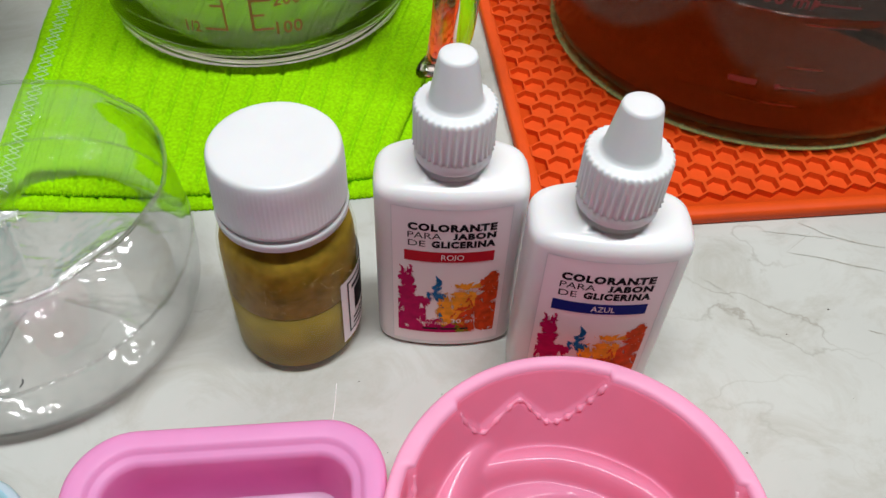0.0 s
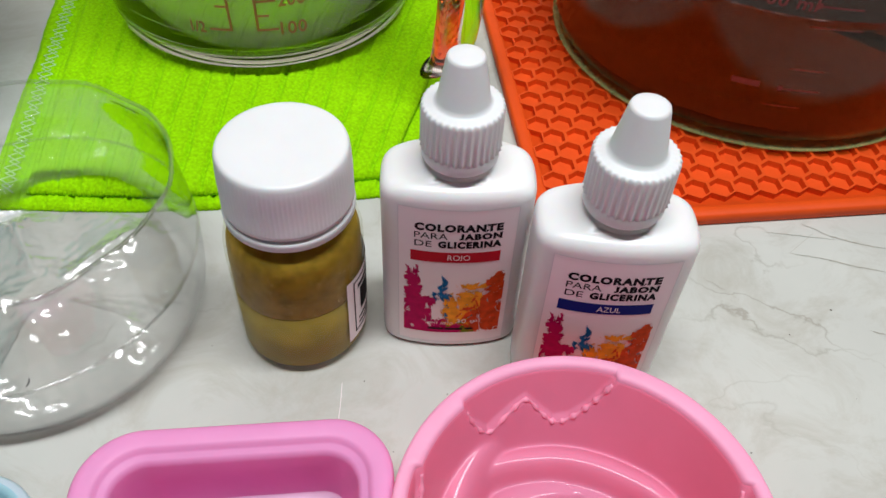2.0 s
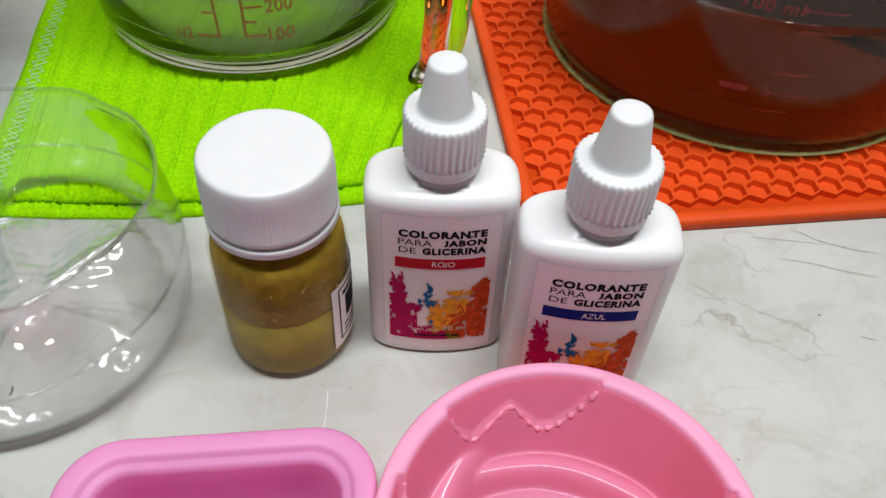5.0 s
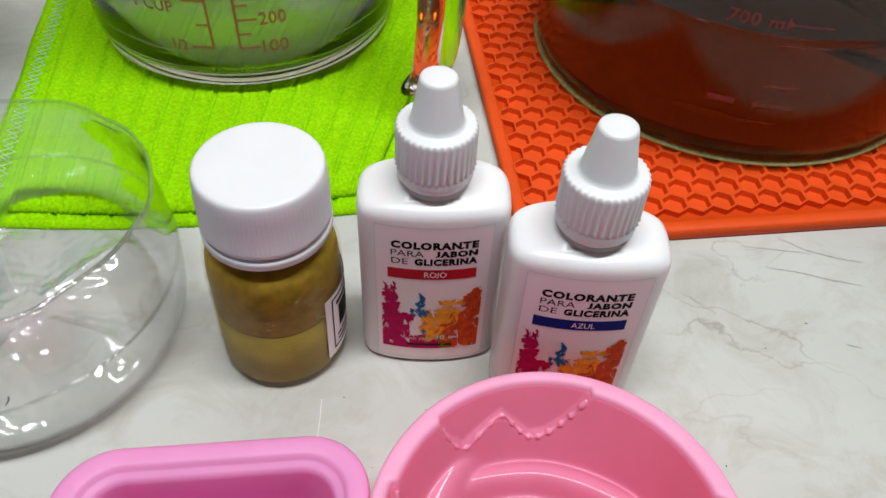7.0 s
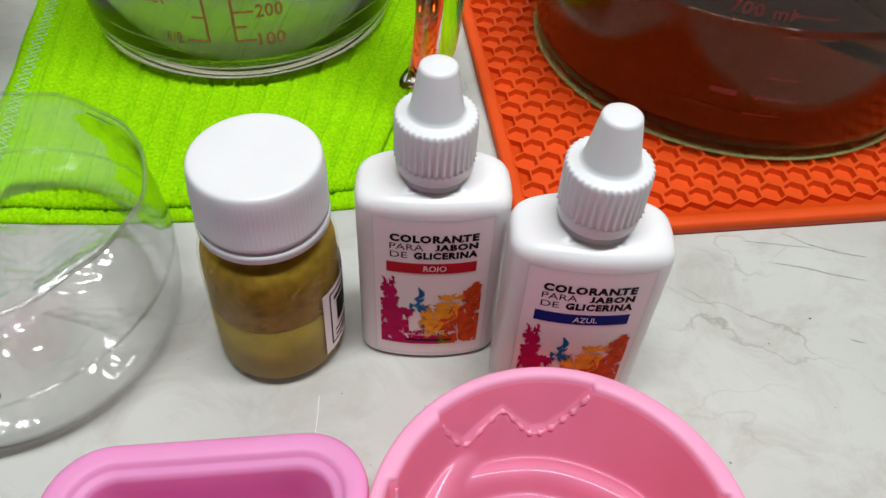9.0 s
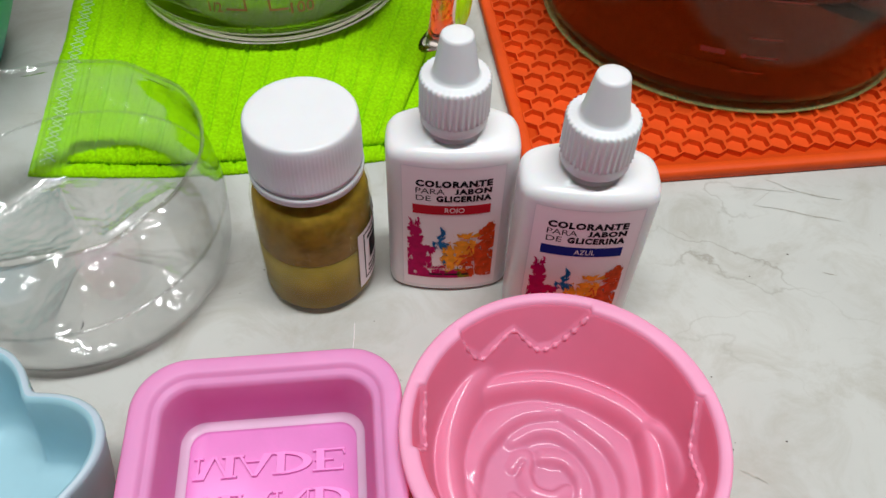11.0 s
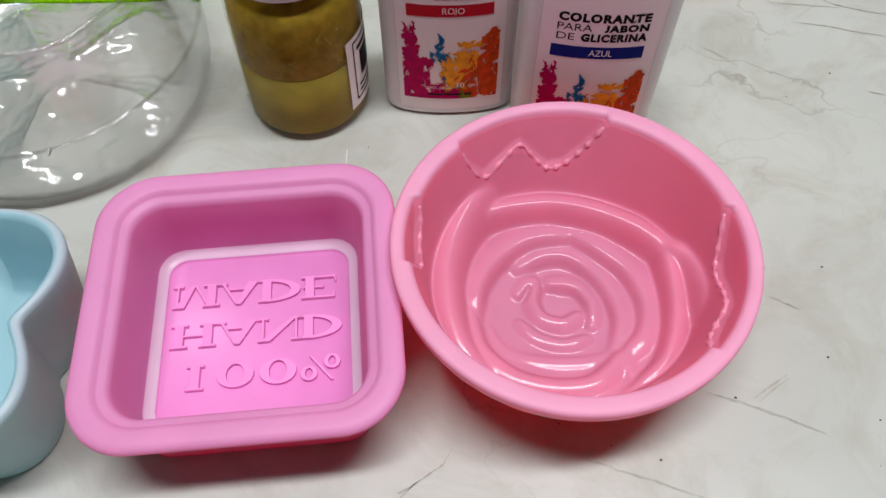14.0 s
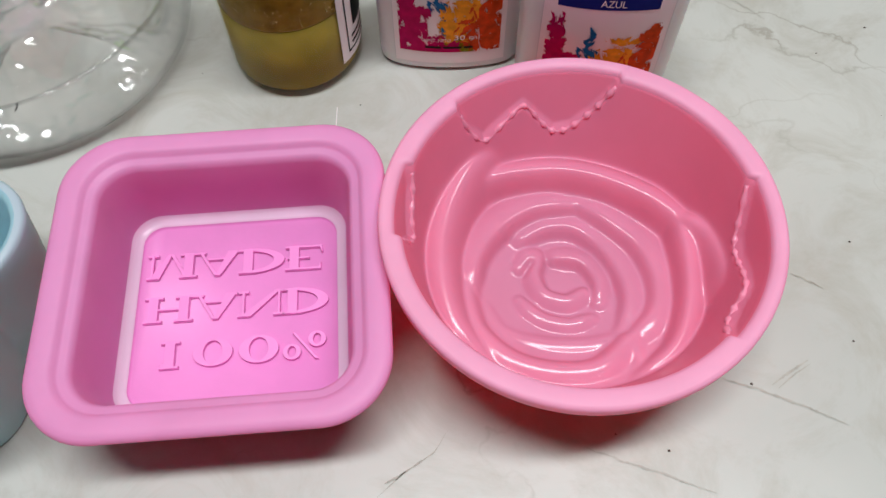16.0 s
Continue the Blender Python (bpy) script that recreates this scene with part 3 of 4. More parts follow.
# ---- marks on the counter ----
counter = bpy.data.objects["counter"]
part("pale_line", thread([(-0.0272, 0.1600, 0.0001), (-0.0266, 0.1540, 0.0001), (-0.0262, 0.1470, 0.0001)], 0.0001), PAPER, counter, "fine pale line", smooth=False)
grit = random.Random(4)


def vein(points, wide):
    """A thin ragged streak in the stone, tapering to both ends."""
    bm = bmesh.new()
    k = 40
    at = np.linspace(0, len(points) - 1, k)
    xs, ys = (np.interp(at, range(len(points)), [p[c] for p in points]) for c in (0, 1))
    rows = []
    for i in range(k):
        w = wide * math.sin(math.pi * (i + 0.4) / k) ** 0.6 * grit.uniform(0.35, 1.0)
        off = 0.0003 * noise.noise(Vector((xs[i] * 600, ys[i] * 600, 3)))
        rows.append([bm.verts.new((xs[i] + off, ys[i] + off + e * w, 0.00012)) for e in (-0.5, 0.5)])
    for a, b in zip(rows, rows[1:]):
        bm.faces.new((a[0], b[0], b[1], a[1]))
    return bm


for points, wide, mat in (([(0.0805, 0.1222), (0.0842, 0.1208), (0.0874, 0.1191)], 0.0007, VEIN),
                          ([(0.0819, 0.1020), (0.0794, 0.1001), (0.0767, 0.0982), (0.0738, 0.0958)], 0.0011, VEIN_FAINT),
                          ([(0.1079, 0.2329), (0.117, 0.228), (0.1264, 0.2256), (0.1335, 0.2247)], 0.0006, VEIN),
                          ([(0.1017, 0.2196), (0.1113, 0.2184), (0.1214, 0.2162), (0.1305, 0.2147)], 0.0005, VEIN),
                          ([(0.095, 0.2279), (0.105, 0.2275), (0.1175, 0.2269)], 0.0004, VEIN_FAINT),
                          ([(0.1113, 0.2291), (0.1017, 0.2196)], 0.0003, VEIN_FAINT),
                          ([(0.0726, 0.2069), (0.077, 0.2042), (0.0829, 0.1993)], 0.0004, VEIN_FAINT),
                          ([(0.1186, 0.1919), (0.1234, 0.1908)], 0.0005, VEIN),
                          ([(0.0077, 0.0805), (0.0053, 0.0757), (-0.0002, 0.0712), (-0.0049, 0.0661)], 0.0006, VEIN),
                          ([(0.0628, 0.0964), (0.0706, 0.0946), (0.0804, 0.0916), (0.0881, 0.0885)], 0.0008, VEIN_FAINT),
                          ([(0.0821, 0.1011), (0.0784, 0.0983), (0.0748, 0.095)], 0.0006, VEIN_FAINT),
                          ([(0.0341, 0.0796), (0.0431, 0.0772), (0.0502, 0.0756), (0.0606, 0.0726)], 0.0007, VEIN_FAINT),
                          ([(0.0002, 0.0717), (-0.0014, 0.0702), (-0.0039, 0.0687)], 0.0009, VEIN)):
    part("vein", vein(points, wide), mat, counter, smooth=False)
specks = bmesh.new()
for _ in range(70):
    x, y, r = grit.uniform(-0.07, 0.16), grit.uniform(0.03, 0.21), grit.uniform(0.00012, 0.00032)
    if math.hypot(x - 0.03, y - 0.1163) < 0.028 or (abs(x + 0.039) < 0.026 and abs(y - 0.1) < 0.026):
        continue
    ends = [specks.verts.new((x + r * math.cos(k * 1.257) * grit.uniform(0.6, 1.5), y + r * math.sin(k * 1.257), 0.0001)) for k in range(5)]
    tip = specks.verts.new((x, y, 0.0001 + r * 0.6))
    for k in range(5):
        specks.faces.new((ends[k], ends[(k + 1) % 5], tip))
tagged(part("dust_specks", specks, GRIT, None, smooth=False), "tiny dark crumbs of dust on the worktop", "dust", kind="stuff")


# ---- amber jar ----
def jar():
    ob = thing("glass_jar", pose(-0.0403, 0.1785, 0), "small glass jar of cloudy amber liquid with white screw cap", "jar")

    def lean(bm):
        for v in bm.verts:
            v.co.x += 0.014 * v.co.z
        return bm
    part("glass_body", lean(lathe([(.0130, .0006), (.0150, .0), (.0162, .0007), (.0168, .003), (.0169, .034), (.0167, .0385), (.0158, .0425), (.0140, .0455), (.0124, .0470), (.0124, .052)], 72, True, False)), JAR_GLASS, ob)
    part("cloudy_liquid", lean(lathe([(.0130, .0010), (.0149, .0012), (.0163, .003), (.0164, .0225), (.0154, .0226)], 64)), MURK, ob, "cloudy honey-coloured liquid")
    part("oily_liquid", lean(lathe([(.0162, .0228), (.0163, .0232), (.0163, .034), (.0160, .0385), (.0151, .0420), (.0125, .0440)], 64)), OIL, ob, "translucent amber layer with bubbles")
    drops = random.Random(8)
    bubbles = bmesh.new()
    for _ in range(150):
        a, z, r = radians(drops.uniform(-175, 5)), drops.choice((0.0262, 0.0275, 0.0275, 0.0355)) + drops.gauss(0, 0.0016), drops.uniform(0.00007, 0.00022)
        bmesh.ops.create_icosphere(bubbles, subdivisions=1, radius=r, matrix=pose(0.0166 * math.cos(a), 0.0166 * math.sin(a), z))
    tagged(part("bubbles", lean(bubbles), BUBBLE, ob, "tiny pale bubbles clinging to the glass"), kind="stuff")
    def ribs(k):
        return lambda a: k * (0.5 + 0.5 * math.cos(90 * a))
    n = 360
    rings = []
    for r, z, k in ((.0130, .0468, 0), (.0145, .0468, 0), (.0153, .0474, 0), (.0154, .0490, 0), (.0152, .0497, 0), (.0144, .0500, 0), (.0144, .0506, 0), (.0152, .0510, 0), (.0152, .0520, 0), (.0150, .0524, .00018),
                    (.0149, .0600, .00018), (.0148, .0628, .0001), (.0147, .0648, 0), (.0145, .0655, 0), (.0142, .0659, 0), (.0136, .0661, 0), (.0118, .0662, 0), (.004, .0662, 0)):
        rings.append(circle(r, z, n, ribs(k) if k else None))
    part("cap", lean(loft([[(x, y, z - 0.0008) for x, y, z in ring] for ring in rings])), CAP, ob, "white ribbed plastic screw cap with a loose ring")
    def wrap(a0, a1, z0, z1, r):
        bm = bmesh.new()
        k = 10
        lo = [bm.verts.new((r * math.cos(radians(a0 + (a1 - a0) * i / k)), r * math.sin(radians(a0 + (a1 - a0) * i / k)), z0)) for i in range(k + 1)]
        hi = [bm.verts.new((r * math.cos(radians(a0 + (a1 - a0) * i / k)), r * math.sin(radians(a0 + (a1 - a0) * i / k)), z1)) for i in range(k + 1)]
        for i in range(k):
            bm.faces.new((lo[i], lo[i + 1], hi[i + 1], hi[i]))
        return lean(bm)
    label = part("label", wrap(-34, 50, 0.0060, 0.0295, 0.01705), PAPER, ob, "cream paper label with a dark frame")
    for a0, a1, z0, z1 in ((-25, 50, .0275, .0281), (-25, 50, .0082, .0088), (-26, -24.5, .0082, .0281), (-20, 40, .0245, .0258), (-16, 40, .0150, .0235), (-20, 40, .0120, .0128), (-20, 40, .0100, .0108)):
        part("print", wrap(a0, a1, z0, z1, 0.01715), BLACK, label)


jar()


# ---- lint ----
lint = part("lint", thread([(-0.1040, 0.1500, 0.0060), (-0.1032, 0.1488, 0.0064), (-0.1035, 0.1474, 0.0062)], 0.0002), BLACK, None, smooth=False)
tagged(lint, "tiny dark fibre lying in the clear plastic bowl", "lint")


# ---- dye bottles ----
HW, HD = 0.0182, 0.0108


def bottle_ring(s, z, shrink=0.0, k=96):
    """The cross-section: a lens with cut, rounded ends."""
    pts = []
    for i in range(k):
        a = 2 * math.pi * i / k
        c, sn = math.cos(a), math.sin(a)
        e = ((abs(c) / 0.0240) ** 2 + (abs(sn) / HD) ** 2) ** -0.5
        lim = HW / max(1e-6, abs(c))
        r = (e ** -10 + lim ** -10) ** -0.1
        pts.append(((r * s - shrink) * c, (r * s - shrink) * sn, z))
    return pts


def front(x, lift):
    """The y of the bottle's front face at x."""
    return -HD * math.sqrt(max(0, 1 - (x / 0.0240) ** 2)) - lift


def on_front(bm, x0, z0, lift):
    for v in bm.verts:
        x, z = v.co.x + x0, v.co.y + z0
        v.co = (x, front(x, lift), z)
    return bm


def plate(w, h, nx=20):
    bm = bmesh.new()
    rows = [[bm.verts.new((w * (i / nx - 0.5), h * (j - 0.5), 0)) for i in range(nx + 1)] for j in range(2)]
    for i in range(nx):
        bm.faces.new((rows[0][i], rows[0][i + 1], rows[1][i + 1], rows[1][i]))
    return bm


def splash(seed, accept, cells=0.00013):
    """A ragged ink splash made of small cells over the label's lower half."""
    bm = bmesh.new()
    grid = {}
    nx, nz = int(0.0250 / cells), int(0.0268 / cells)
    def vert(i, j):
        if (i, j) not in grid:
            grid[i, j] = bm.verts.new((-0.0125 + i * cells, j * cells, 0))
        return grid[i, j]
    for i in range(nx):
        for j in range(nz):
            x, z = -0.0125 + (i + 0.5) * cells, (j + 0.5) * cells
            w = noise.noise_vector(Vector((x * 260, z * 260, seed + 20)))
            f = 1.15 * noise.fractal(Vector((x * 520 + 1.3 * w.x, z * 420 + 1.3 * w.y, seed)), 0.7, 2.2, 5)
            if accept(x * 1000, z * 700, f):
                bm.faces.new((vert(i, j), vert(i + 1, j), vert(i + 1, j + 1), vert(i, j + 1)))
    return bm


def blob(x, z, cx, cz, rx, rz):
    return 1 - ((x - cx) / rx) ** 2 - ((z - cz) / rz) ** 2


def dye_bottle(m, bar, word, label):
    ob = thing("dye_bottle", m, label, "dye bottle", "dye bottles")
    rings = [bottle_ring(1, z, q) for z, q in ((0.0, .0020), (.0003, .0009), (.0012, .0002), (.0026, 0), (.0480, 0))]
    for z, q in ((.0550, 0), (.0563, .0002), (.0573, .0008), (.0580, .0018), (.0585, .0036), (.0588, .0056)):  # the shoulder falls away to both ends
        rings.append([(x, y, w - 0.0004 - 0.0016 * (abs(x) / HW) ** 2) for x, y, w in bottle_ring(1, z, q)])
    rings += [circle(.0078, .0588, 96), circle(.0072, .0592, 96), circle(.0070, .0615, 96)]
    part("body", loft(rings), WHITE, ob)
    n = 240
    def knurl(k):
        return lambda a: k * max(-0.6, math.cos(36 * a))
    prof = [(.0076, .0608, 0), (.0084, .0609, 0), (.0087, .0613, 0), (.0088, .0636, 0), (.0086, .0639, 0), (.0088, .0643, .0005), (.0089, .0650, .00017), (.0089, .0738, .00017),
            (.0088, .0745, .00022), (.0086, .0748, .00015), (.0082, .0750, 0), (.0066, .0751, 0), (.0060, .0754, 0), (.0057, .0764, 0), (.0041, .0858, 0), (.0039, .0864, 0), (.0034, .0867, 0), (.0010, .0868, 0)]
    part("cap", loft([circle(r, z, n, knurl(k) if k else None) for r, z, k in prof]), CAP, ob, "white ribbed dropper cap with a tapered tip")
    sheet = part("label", on_front(plate(0.0275, 0.0500), 0, 0.0280, 0.00004), PAPER, ob, "white printed paper label")
    for w, h, x, z in ((0.0276, 0.00022, 0, 0.0531), (0.00018, 0.0500, -0.0138, 0.0281), (0.00018, 0.0500, 0.0138, 0.0281)):
        part("label_edge", on_front(plate(w, h), x, z, 0.00009), CAP, sheet)
    part("bar", on_front(plate(0.0214, 0.0036), -0.0002, 0.0372, 0.00010), bar, sheet, "coloured bar with the dye's name")
    for words, size, w, x, z, bold in (("COLORANTE", 0.0031, 0.0205, 0.0002, 0.0473, 0.00018), ("PARA", 0.0029, 0.0078, -0.0062, 0.0445, 0), ("JABON", 0.0029, 0.0100, 0.0054, 0.0445, 0.00018), ("´", 0.0036, 0.0008, 0.0068, 0.0464, 0.00006),
                                       ("DE", 0.0029, 0.0040, -0.0080, 0.0417, 0), ("GLICERINA", 0.0029, 0.0150, 0.0030, 0.0417, 0.00018)):
        part("word", on_front(text_mesh(words, size, 0, bold, w), x, z, 0.00010), BLACK, sheet, smooth=False)
    part("word", on_front(text_mesh(word, 0.0027, 0, 0, 0.0054), 0.0006, 0.0372, 0.00018), PAPER, sheet, smooth=False)
    shapes = [
        ("splash", OLIVE, 2.6, lambda x, z, f: blob(x, z, 1.5, 1.2, 4.5, 2.6) + f * 0.6 > 0.1),
        ("splash", MAGENTA, 1.3, lambda x, z, f: max(blob(x, z, -9.5, 4, 4.4, 6), blob(x, z, -10.3, 10.5, 2.4, 8), blob(x, z, -6.2, 9.2, 3.6, 1.3), 1.5 - z / 2.2 - max(0, x - 1) * 0.5) + f * 0.95 > 0.15 and x < 6),
        ("splash", CYAN, 4.1, lambda x, z, f: max(blob(x, z, -2.4, 10.4, 3.2, 1.5), blob(x, z, -2.6, 13.8, 1.3, 2.6), blob(x, z, -1.6, 7.5, 1.0, 3), blob(x, z, 0.4, 4.4, 2.6, 1.3)) + f * 1.2 > 0.3),
        ("splash", AMBER, 7.7, lambda x, z, f: max(blob(x, z, 3.4, 8.6, 5.8, 3.8), blob(x, z, 5.4, 13.6, 3.8, 1.1), blob(x, z, -0.4, 5.8, 3.0, 2.3), blob(x, z, 1.5, 4.0, 3.4, 2.0)) + f * 0.95 > 0.22),
        ("splash", RUST, 9.2, lambda x, z, f: max(blob(x, z, 9.0, 4.5, 6.2, 6.4), blob(x, z, 10.6, 12, 2.6, 6.0), blob(x, z, 7.5, 2.2, 4.5, 2.6)) + f * 1.05 > 0.22),
    ]
    for k, (nm, mat, seed, accept) in enumerate(shapes):
        part(nm, on_front(splash(seed, accept), 0, 0.0070, 0.00008 + 0.00003 * k), mat, sheet, smooth=False)
    part("word", on_front(text_mesh("30 ml", 0.0023, 0, 0, 0.0062), 0.0042, 0.0122, 0.00026), PAPER, sheet, smooth=False)
    part("word", on_front(text_mesh("CONT. NETO", 0.0014, 0, 0, 0.0072), -0.0034, 0.0113, 0.00026), PAPER, sheet, smooth=False)
    for x, w in ((-0.0042, 0.0040), (0.0006, 0.0046), (0.0046, 0.0022)):
        part("fine_print", on_front(plate(w, 0.0007), x, 0.0088, 0.00026), BLACK, sheet)
    return ob


dye_bottle(pose(-0.0010, 0.1850, 0, 0, 0, 5.5), RED, "ROJO", "white plastic dropper bottle of red soap dye with a printed label")
dye_bottle(pose(0.0345, 0.1733, 0, 0, 0, 1.5), NAVY, "AZUL", "white plastic dropper bottle of blue soap dye with a printed label")


# ---- folded green cloth ----
def cloth_layer(corners, z0, h, seed, nx=340, ny=250):
    """A thick soft sheet over a four-cornered outline: flat ribs with narrow grooves, looped pile, knotted rounded edges."""
    a, b, c, d = [Vector((*p, 0)) for p in corners]
    bm = bmesh.new()
    top = []
    for j in range(ny + 1):
        row = []
        for i in range(nx + 1):
            u, v = i / nx, j / ny
            p = a.lerp(b, u).lerp(d.lerp(c, u), v)
            p.y -= 0.004 * math.sin(math.pi * u) * (1 - v)
            edge = min(u * 0.13, (1 - u) * 0.13, v * 0.19, (1 - v) * 0.19)
            soft = min(1, edge / 0.0035) ** 0.5
            bow = u + 0.03 * math.sin(2.2 * v + 0.5)
            g = abs((bow * 15) % 1 - 0.5)
            groove = 0.0012 * math.exp(-(g / 0.07) ** 2) * min(1, max(0.15, noise.noise(Vector((bow * 40, v * 60, 3))) + 0.75)) - 0.0004 * math.exp(-((g - 0.16) / 0.05) ** 2)
            pile = 0.00042 * noise.noise(Vector((p.x * 1000, p.y * 700, seed))) + 0.00012 * noise.noise(Vector((p.x * 330, p.y * 330, seed)))
            sag = 0.0010 * noise.noise(Vector((u * 4, v * 4, seed + 9)))
            knot = 0.00022 * math.sin(p.x * 3900 + 2 * noise.noise(p * 200)) * (1 - soft)
            wob = 0.0009 * noise.noise(Vector((u * 7, v * 7, seed)))
            z = z0 + h * (0.30 + 0.70 * soft) + (pile - groove + sag) * soft + knot
            row.append(bm.verts.new((p.x + wob, p.y + wob + knot, z)))
        top.append(row)
    for j in range(ny):
        for i in range(nx):
            bm.faces.new((top[j][i], top[j][i + 1], top[j + 1][i + 1], top[j + 1][i]))
    rim = top[0] + [r[-1] for r in top[1:]] + top[-1][-2::-1] + [r[0] for r in top[-2:0:-1]]
    low = [bm.verts.new((q.co.x, q.co.y, z0)) for q in rim]
    for k in range(len(rim)):
        bm.faces.new((rim[k], low[k], low[(k + 1) % len(rim)], rim[(k + 1) % len(rim)]))
    bm.faces.new(low)
    return bm


cloth = thing("folded_cloth", pose(0, 0, 0), "bright lime green ribbed microfibre cloth folded in two", "cloth")
part("lower_fold", cloth_layer([(-.147, .2105), (-.021, .2310), (.010, .42), (-.192, .42)], 0.0002, 0.0028, 1, 260, 200), LIME, cloth)
part("upper_fold", cloth_layer([(-.134, .2150), (-.025, .2350), (.006, .42), (-.178, .42)], 0.0034, 0.0036, 5), LIME, cloth)
for side in (0, 1):
    zig = []
    for k in range(60):
        v = k / 59
        x = -0.1425 + (-0.187 + 0.1425) * v * 0.75
        y = 0.2150 + 0.16 * v
        zig.append((x + (0.0032 if (k + side) % 2 else -0.0012) + side * 0.0012, y, 0.0036 + 0.0003 * side))
    part("stitching", thread(zig, 0.00017), THREAD, cloth, "white zigzag stitching", smooth=False)


# ---- orange honeycomb mat ----
def honeycomb_mat():
    ob = thing("honeycomb_mat", pose(0.0962, 0.3240, 0, 0, 0, 11), "orange silicone trivet mat with a honeycomb relief", "trivet mat")
    h = 0.0900
    part("sheet", loft([rounded(q, q, 0.012, z, 8) for q, z in ((h - .0008, .0), (h, .0006), (h, .0040), (h - .0008, .0046), (h - .0040, .0046), (h - .0046, .0040), (h - .0048, .0028))]), ORANGE, ob)
    bm = bmesh.new()
    pitch = 0.0082
    for j in range(-14, 15):
        for i in range(-12, 13):
            x, y = pitch * (i + 0.5 * (j % 2)), pitch * 0.866 * j
            if abs(x) > h - 0.0072 or abs(y) > h - 0.0072:
                continue
            rings = []
            for r, z in ((0.577 * pitch, 0.0027), (0.577 * pitch, 0.0050), (0.50 * pitch, 0.0050), (0.45 * pitch, 0.0030)):
                rings.append([bm.verts.new((x + r * math.sin(math.pi * k / 3), y + r * math.cos(math.pi * k / 3), z)) for k in range(6)])
            for a, b in zip(rings, rings[1:]):
                for k in range(6):
                    bm.faces.new((a[k], a[(k + 1) % 6], b[(k + 1) % 6], b[k]))
            bm.faces.new(rings[-1])
    tagged(part("honeycomb", bm, ORANGE, ob, smooth=False), kind="stuff")


honeycomb_mat()


# ---- glass measuring cup ----
def measuring_cup():
    ob = thing("glass_measuring_cup", pose(-0.0860, 0.3350, 0.0082), "clear glass measuring cup with brown printed scales and a handle", "measuring cup")
    prof = [(.0500, .0), (.0545, .0003), (.0570, .0025), (.0585, .008), (.0600, .030), (.0620, .075), (.0630, .100), (.0615, .1005), (.0597, .099), (.0587, .075), (.0567, .030), (.0550, .009), (.0515, .0050), (.030, .0044)]
    part("body", lathe(prof, 96), CLEAR, ob)
    part("liquid", lathe([(.0300, .0046), (.0512, .0052), (.0551, .0092), (.0568, .030), (.0574, .0420), (.0570, .0422), (.02, .0422)], 96), WATER, ob, "clear liquid")
    ends = flowing([(0.0590, 0.078), (0.075, 0.0835), (0.090, 0.080), (0.0985, 0.066), (0.1000, 0.044), (0.0985, 0.024), (0.0960, 0.0130), (0.0925, 0.0095)], 5)
    pts = [(float(x), 0, float(z)) for x, z in ends]
    hb = tube(pts, 0.0042, 18, 2.7)
    handle = part("handle", hb, CLEAR, ob)
    handle.rotation_euler = (0, 0, radians(-36))
    def mark(a0, a1, z, t=0.0008):
        bm = bmesh.new()
        k = 6
        ring = []
        for q in (0, 1):
            ring.append([bm.verts.new(((.0585 + (z - .008) * .060 + 0.0003) * math.cos(radians(a0 + (a1 - a0) * i / k)), (.0585 + (z - .008) * .060 + 0.0003) * math.sin(radians(a0 + (a1 - a0) * i / k)), z + t * (q - 0.5))) for i in range(k + 1)])
        for i in range(k):
            bm.faces.new((ring[0][i], ring[0][i + 1], ring[1][i + 1], ring[1][i]))
        return bm
    def upright(a, z0, z1, t=0.0008):
        bm = bmesh.new()
        w = math.degrees(t / .057) / 2
        for z, zz in ((z0, z1),):
            v = [bm.verts.new(((.0585 + (q - .008) * .060 + 0.0003) * math.cos(radians(b)), (.0585 + (q - .008) * .060 + 0.0003) * math.sin(radians(b)), q)) for b, q in ((a - w, z), (a + w, z), (a + w, zz), (a - w, zz))]
            bm.faces.new(v)
        return bm
    def curved(words, size, a, z, w=None):
        bm = text_mesh(words, size, 0, 0.0001, w)
        for v in bm.verts:
            b = radians(a) + v.co.x / 0.060
            q = z + v.co.y
            r = .0585 + (q - .008) * .060 + 0.0003
            v.co = (r * math.cos(b), r * math.sin(b), q)
        return bm
    part("scale", upright(-77.5, 0.0185, 0.070), SCALE, ob)
    part("scale", upright(-86, 0.0185, 0.070), SCALE, ob)
    for k in range(9):
        part("tick", mark(-77.5, -71 if k % 2 == 0 else -73.5, 0.0188 + 0.0055 * k), SCALE, ob)
    for k in range(5):
        part("tick", mark(-93 if k % 2 == 0 else -90, -86, 0.0190 + 0.009 * k), SCALE, ob)
    for words, a, z in (("100", -66, 0.0188), ("200", -66, 0.0298), ("300", -66, 0.0408)):
        part("number", curved(words, 0.0068, a, z, 0.0090), SCALE, ob, smooth=False)
    part("number", curved("1/2", 0.0060, -97, 0.0195, 0.0052), SCALE, ob, smooth=False)
    part("word", curved("1 CUP", 0.0060, -103, 0.0340, 0.014), SCALE, ob, smooth=False)


measuring_cup()


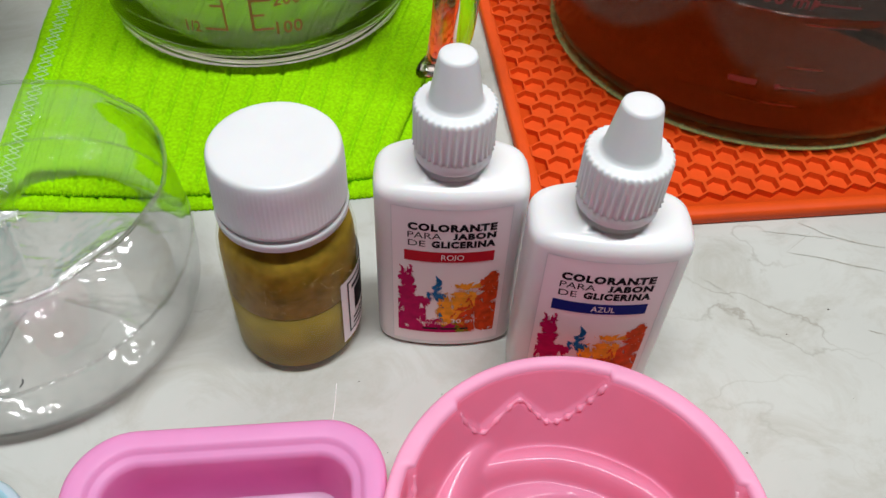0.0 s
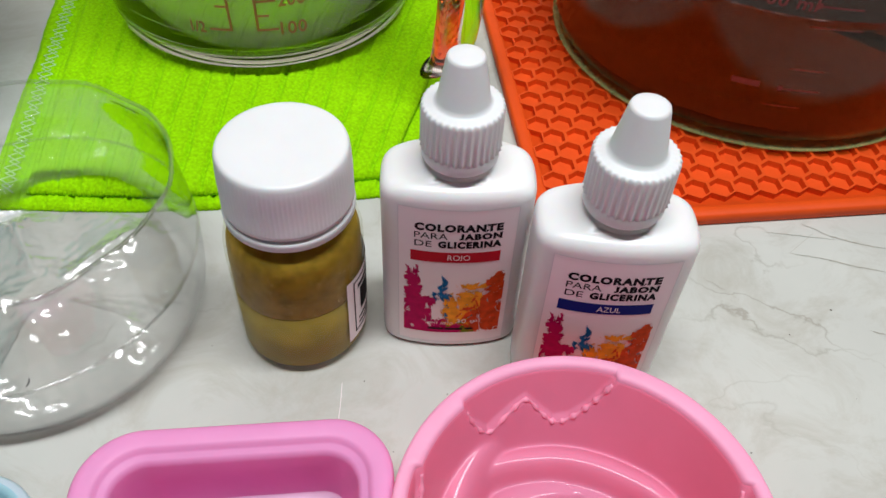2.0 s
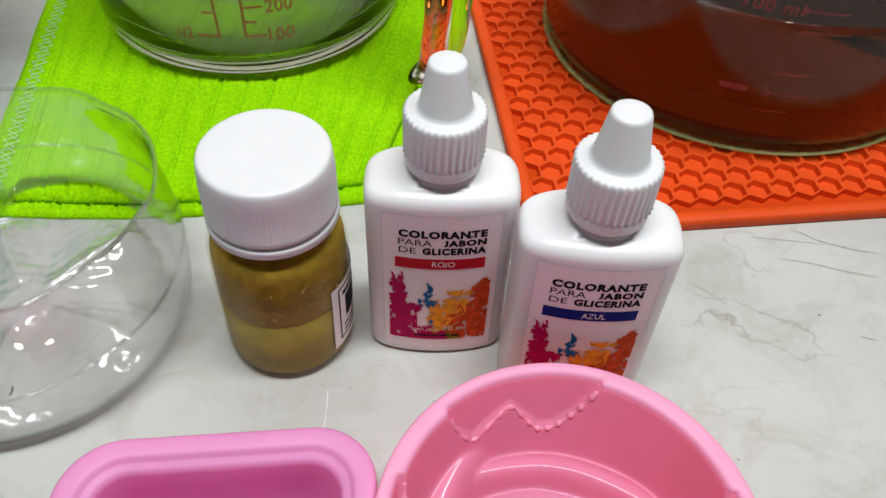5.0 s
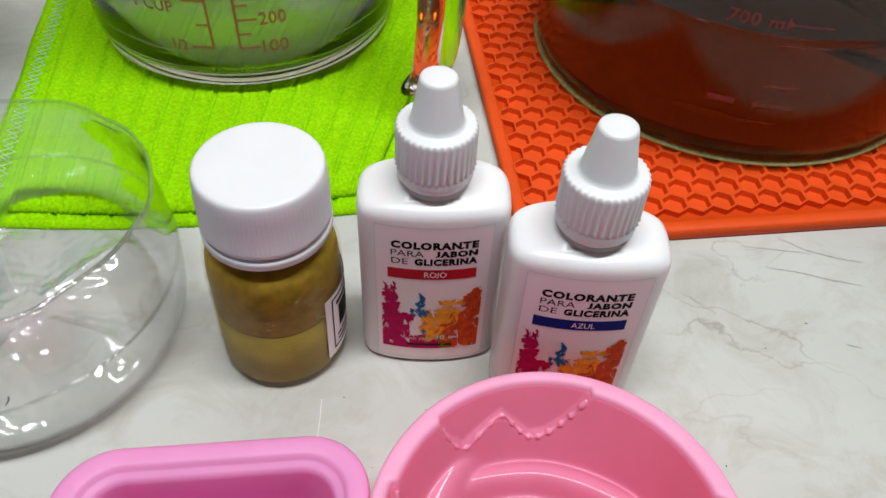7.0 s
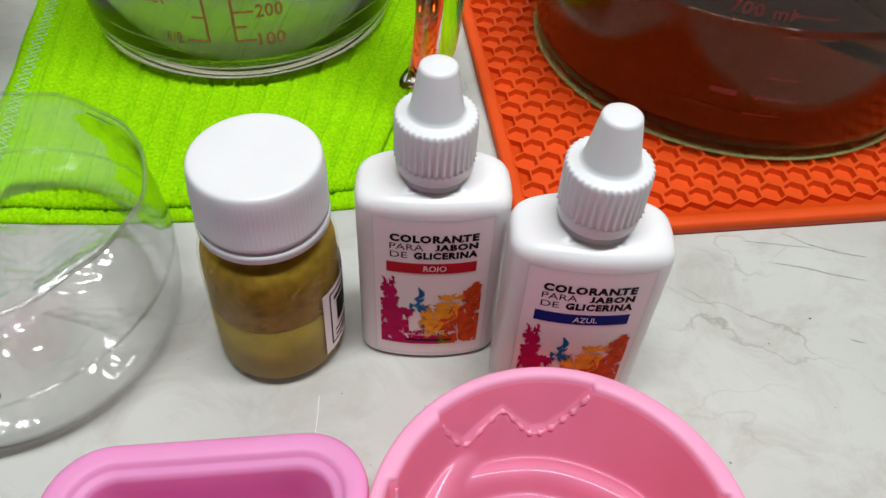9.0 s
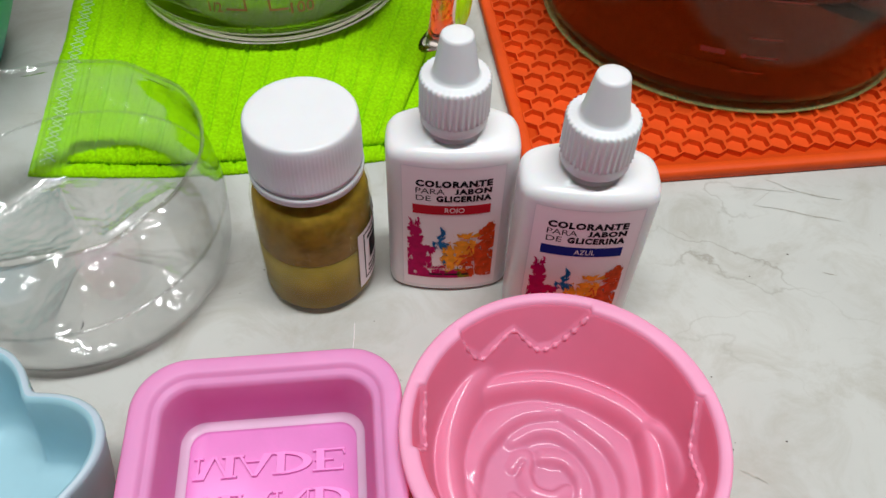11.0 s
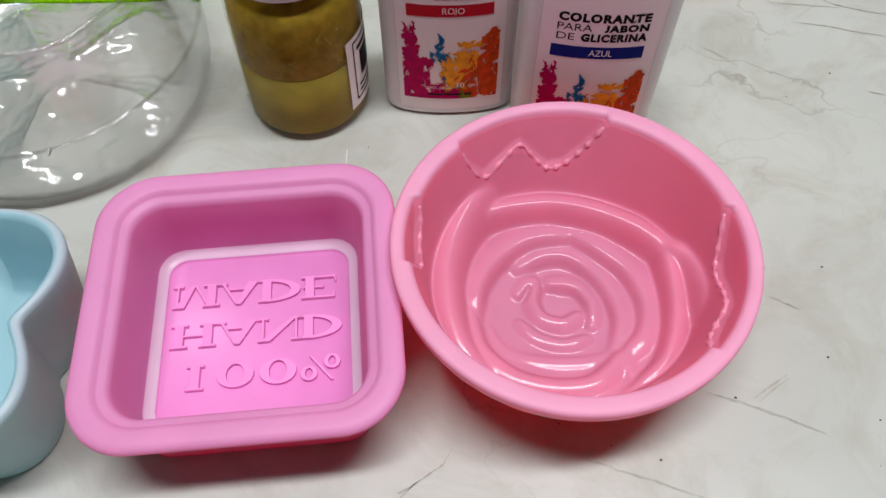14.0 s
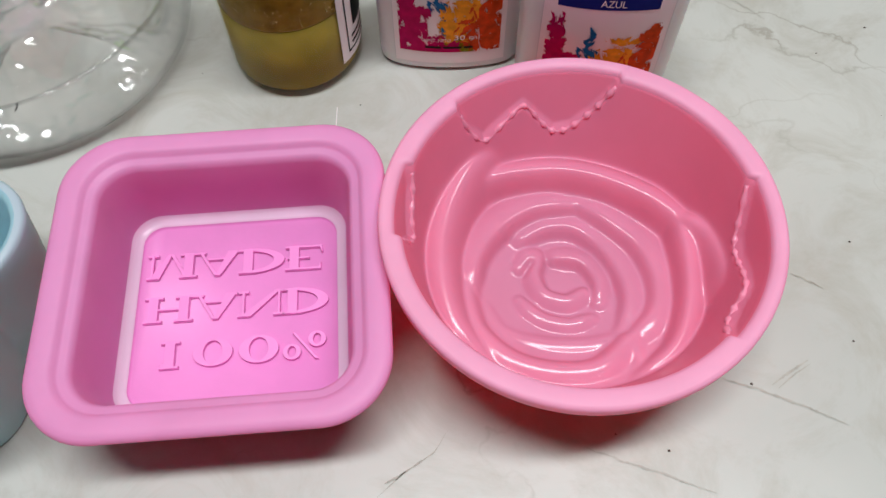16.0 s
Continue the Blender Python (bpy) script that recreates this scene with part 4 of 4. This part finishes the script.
# ---- glass jug of amber liquid ----
def glass_jug():
    ob = thing("glass_jug", pose(0.1060, 0.3375, 0.0051), "large glass jug half filled with dark amber liquid", "glass jug")
    prof = [(.0630, .0), (.0735, .0004), (.0765, .0025), (.0780, .0065), (.0805, .024), (.0835, .050), (.0855, .080), (.0870, .120), (.0855, .1205), (.0842, .1185), (.0830, .080), (.0808, .050), (.0777, .024), (.0764, .0085), (.0740, .0026), (.0700, .0024), (.040, .0024)]
    part("body", lathe(prof, 120), JUG_GLASS, ob)
    part("foot_ring", lathe([(.0745, .0003), (.0753, .0002), (.0760, .0005), (.0762, .0009), (.0759, .0013), (.0752, .0011)], 120), FOOT_ARC, ob, "thin glass foot, paled to stand for the bright arc refracted in it")
    part("liquid", lathe([(.0400, .0026), (.0725, .0027), (.0752, .0046), (.0760, .0088), (.0775, .024), (.0806, .0500), (.0808, .0520), (.0790, .0522), (.02, .0522)], 120), TEA, ob, "dark amber liquid")
    def at(z):
        return .0780 + (z - .0065) * (.0835 - .0780) / (.050 - .0065) + 0.0004
    def strip(a0, a1, z, t):
        bm = bmesh.new()
        rows = [[bm.verts.new((at(z + t * q) * math.cos(radians(a0 + (a1 - a0) * i / 10)), at(z + t * q) * math.sin(radians(a0 + (a1 - a0) * i / 10)), z + t * q)) for i in range(11)] for q in (-0.5, 0.5)]
        for i in range(10):
            bm.faces.new((rows[0][i], rows[0][i + 1], rows[1][i + 1], rows[1][i]))
        return bm
    def curved(words, size, a, z, w):
        bm = text_mesh(words, size, 0, 0.0001, w)
        for v in bm.verts:
            b, q = radians(a) + v.co.x / 0.082, z + v.co.y
            v.co = (at(q) * math.cos(b), at(q) * math.sin(b), q)
        return bm
    for a0, a1, z, t in ((-98, -90, 0.0285, 0.0005), (-98, -90, 0.0590, 0.0006), (-98, -88, 0.0520, 0.0003), (-100, -92, 0.0215, 0.0003), (-98, -91, 0.0365, 0.0003)):
        part("tick", strip(a0, a1, z, t), REDSCALE, ob)
    for z in (0.0285, 0.0590):
        part("arrow", strip(-98.6, -97.6, z, 0.0020), REDSCALE, ob)
    part("number", curved("700 ml", 0.0058, -104, 0.0590, 0.0165), REDSCALE, ob, smooth=False)
    part("number", strip(-108.5, -102.5, 0.0287, 0.0022), REDSCALE, ob)


glass_jug()

# ---- teal bowl at the back ----
teal = thing("teal_bowl", pose(-0.226, 0.262, 0), "glossy teal plastic bowl", "bowl")
part("bowl", lathe([(.040, .0), (.044, .0006), (.055, .02), (.064, .045), (.068, .060), (.0685, .0615), (.067, .062), (.066, .060), (.062, .045), (.053, .021), (.042, .003), (.01, .0028)], 72), TEAL, teal)
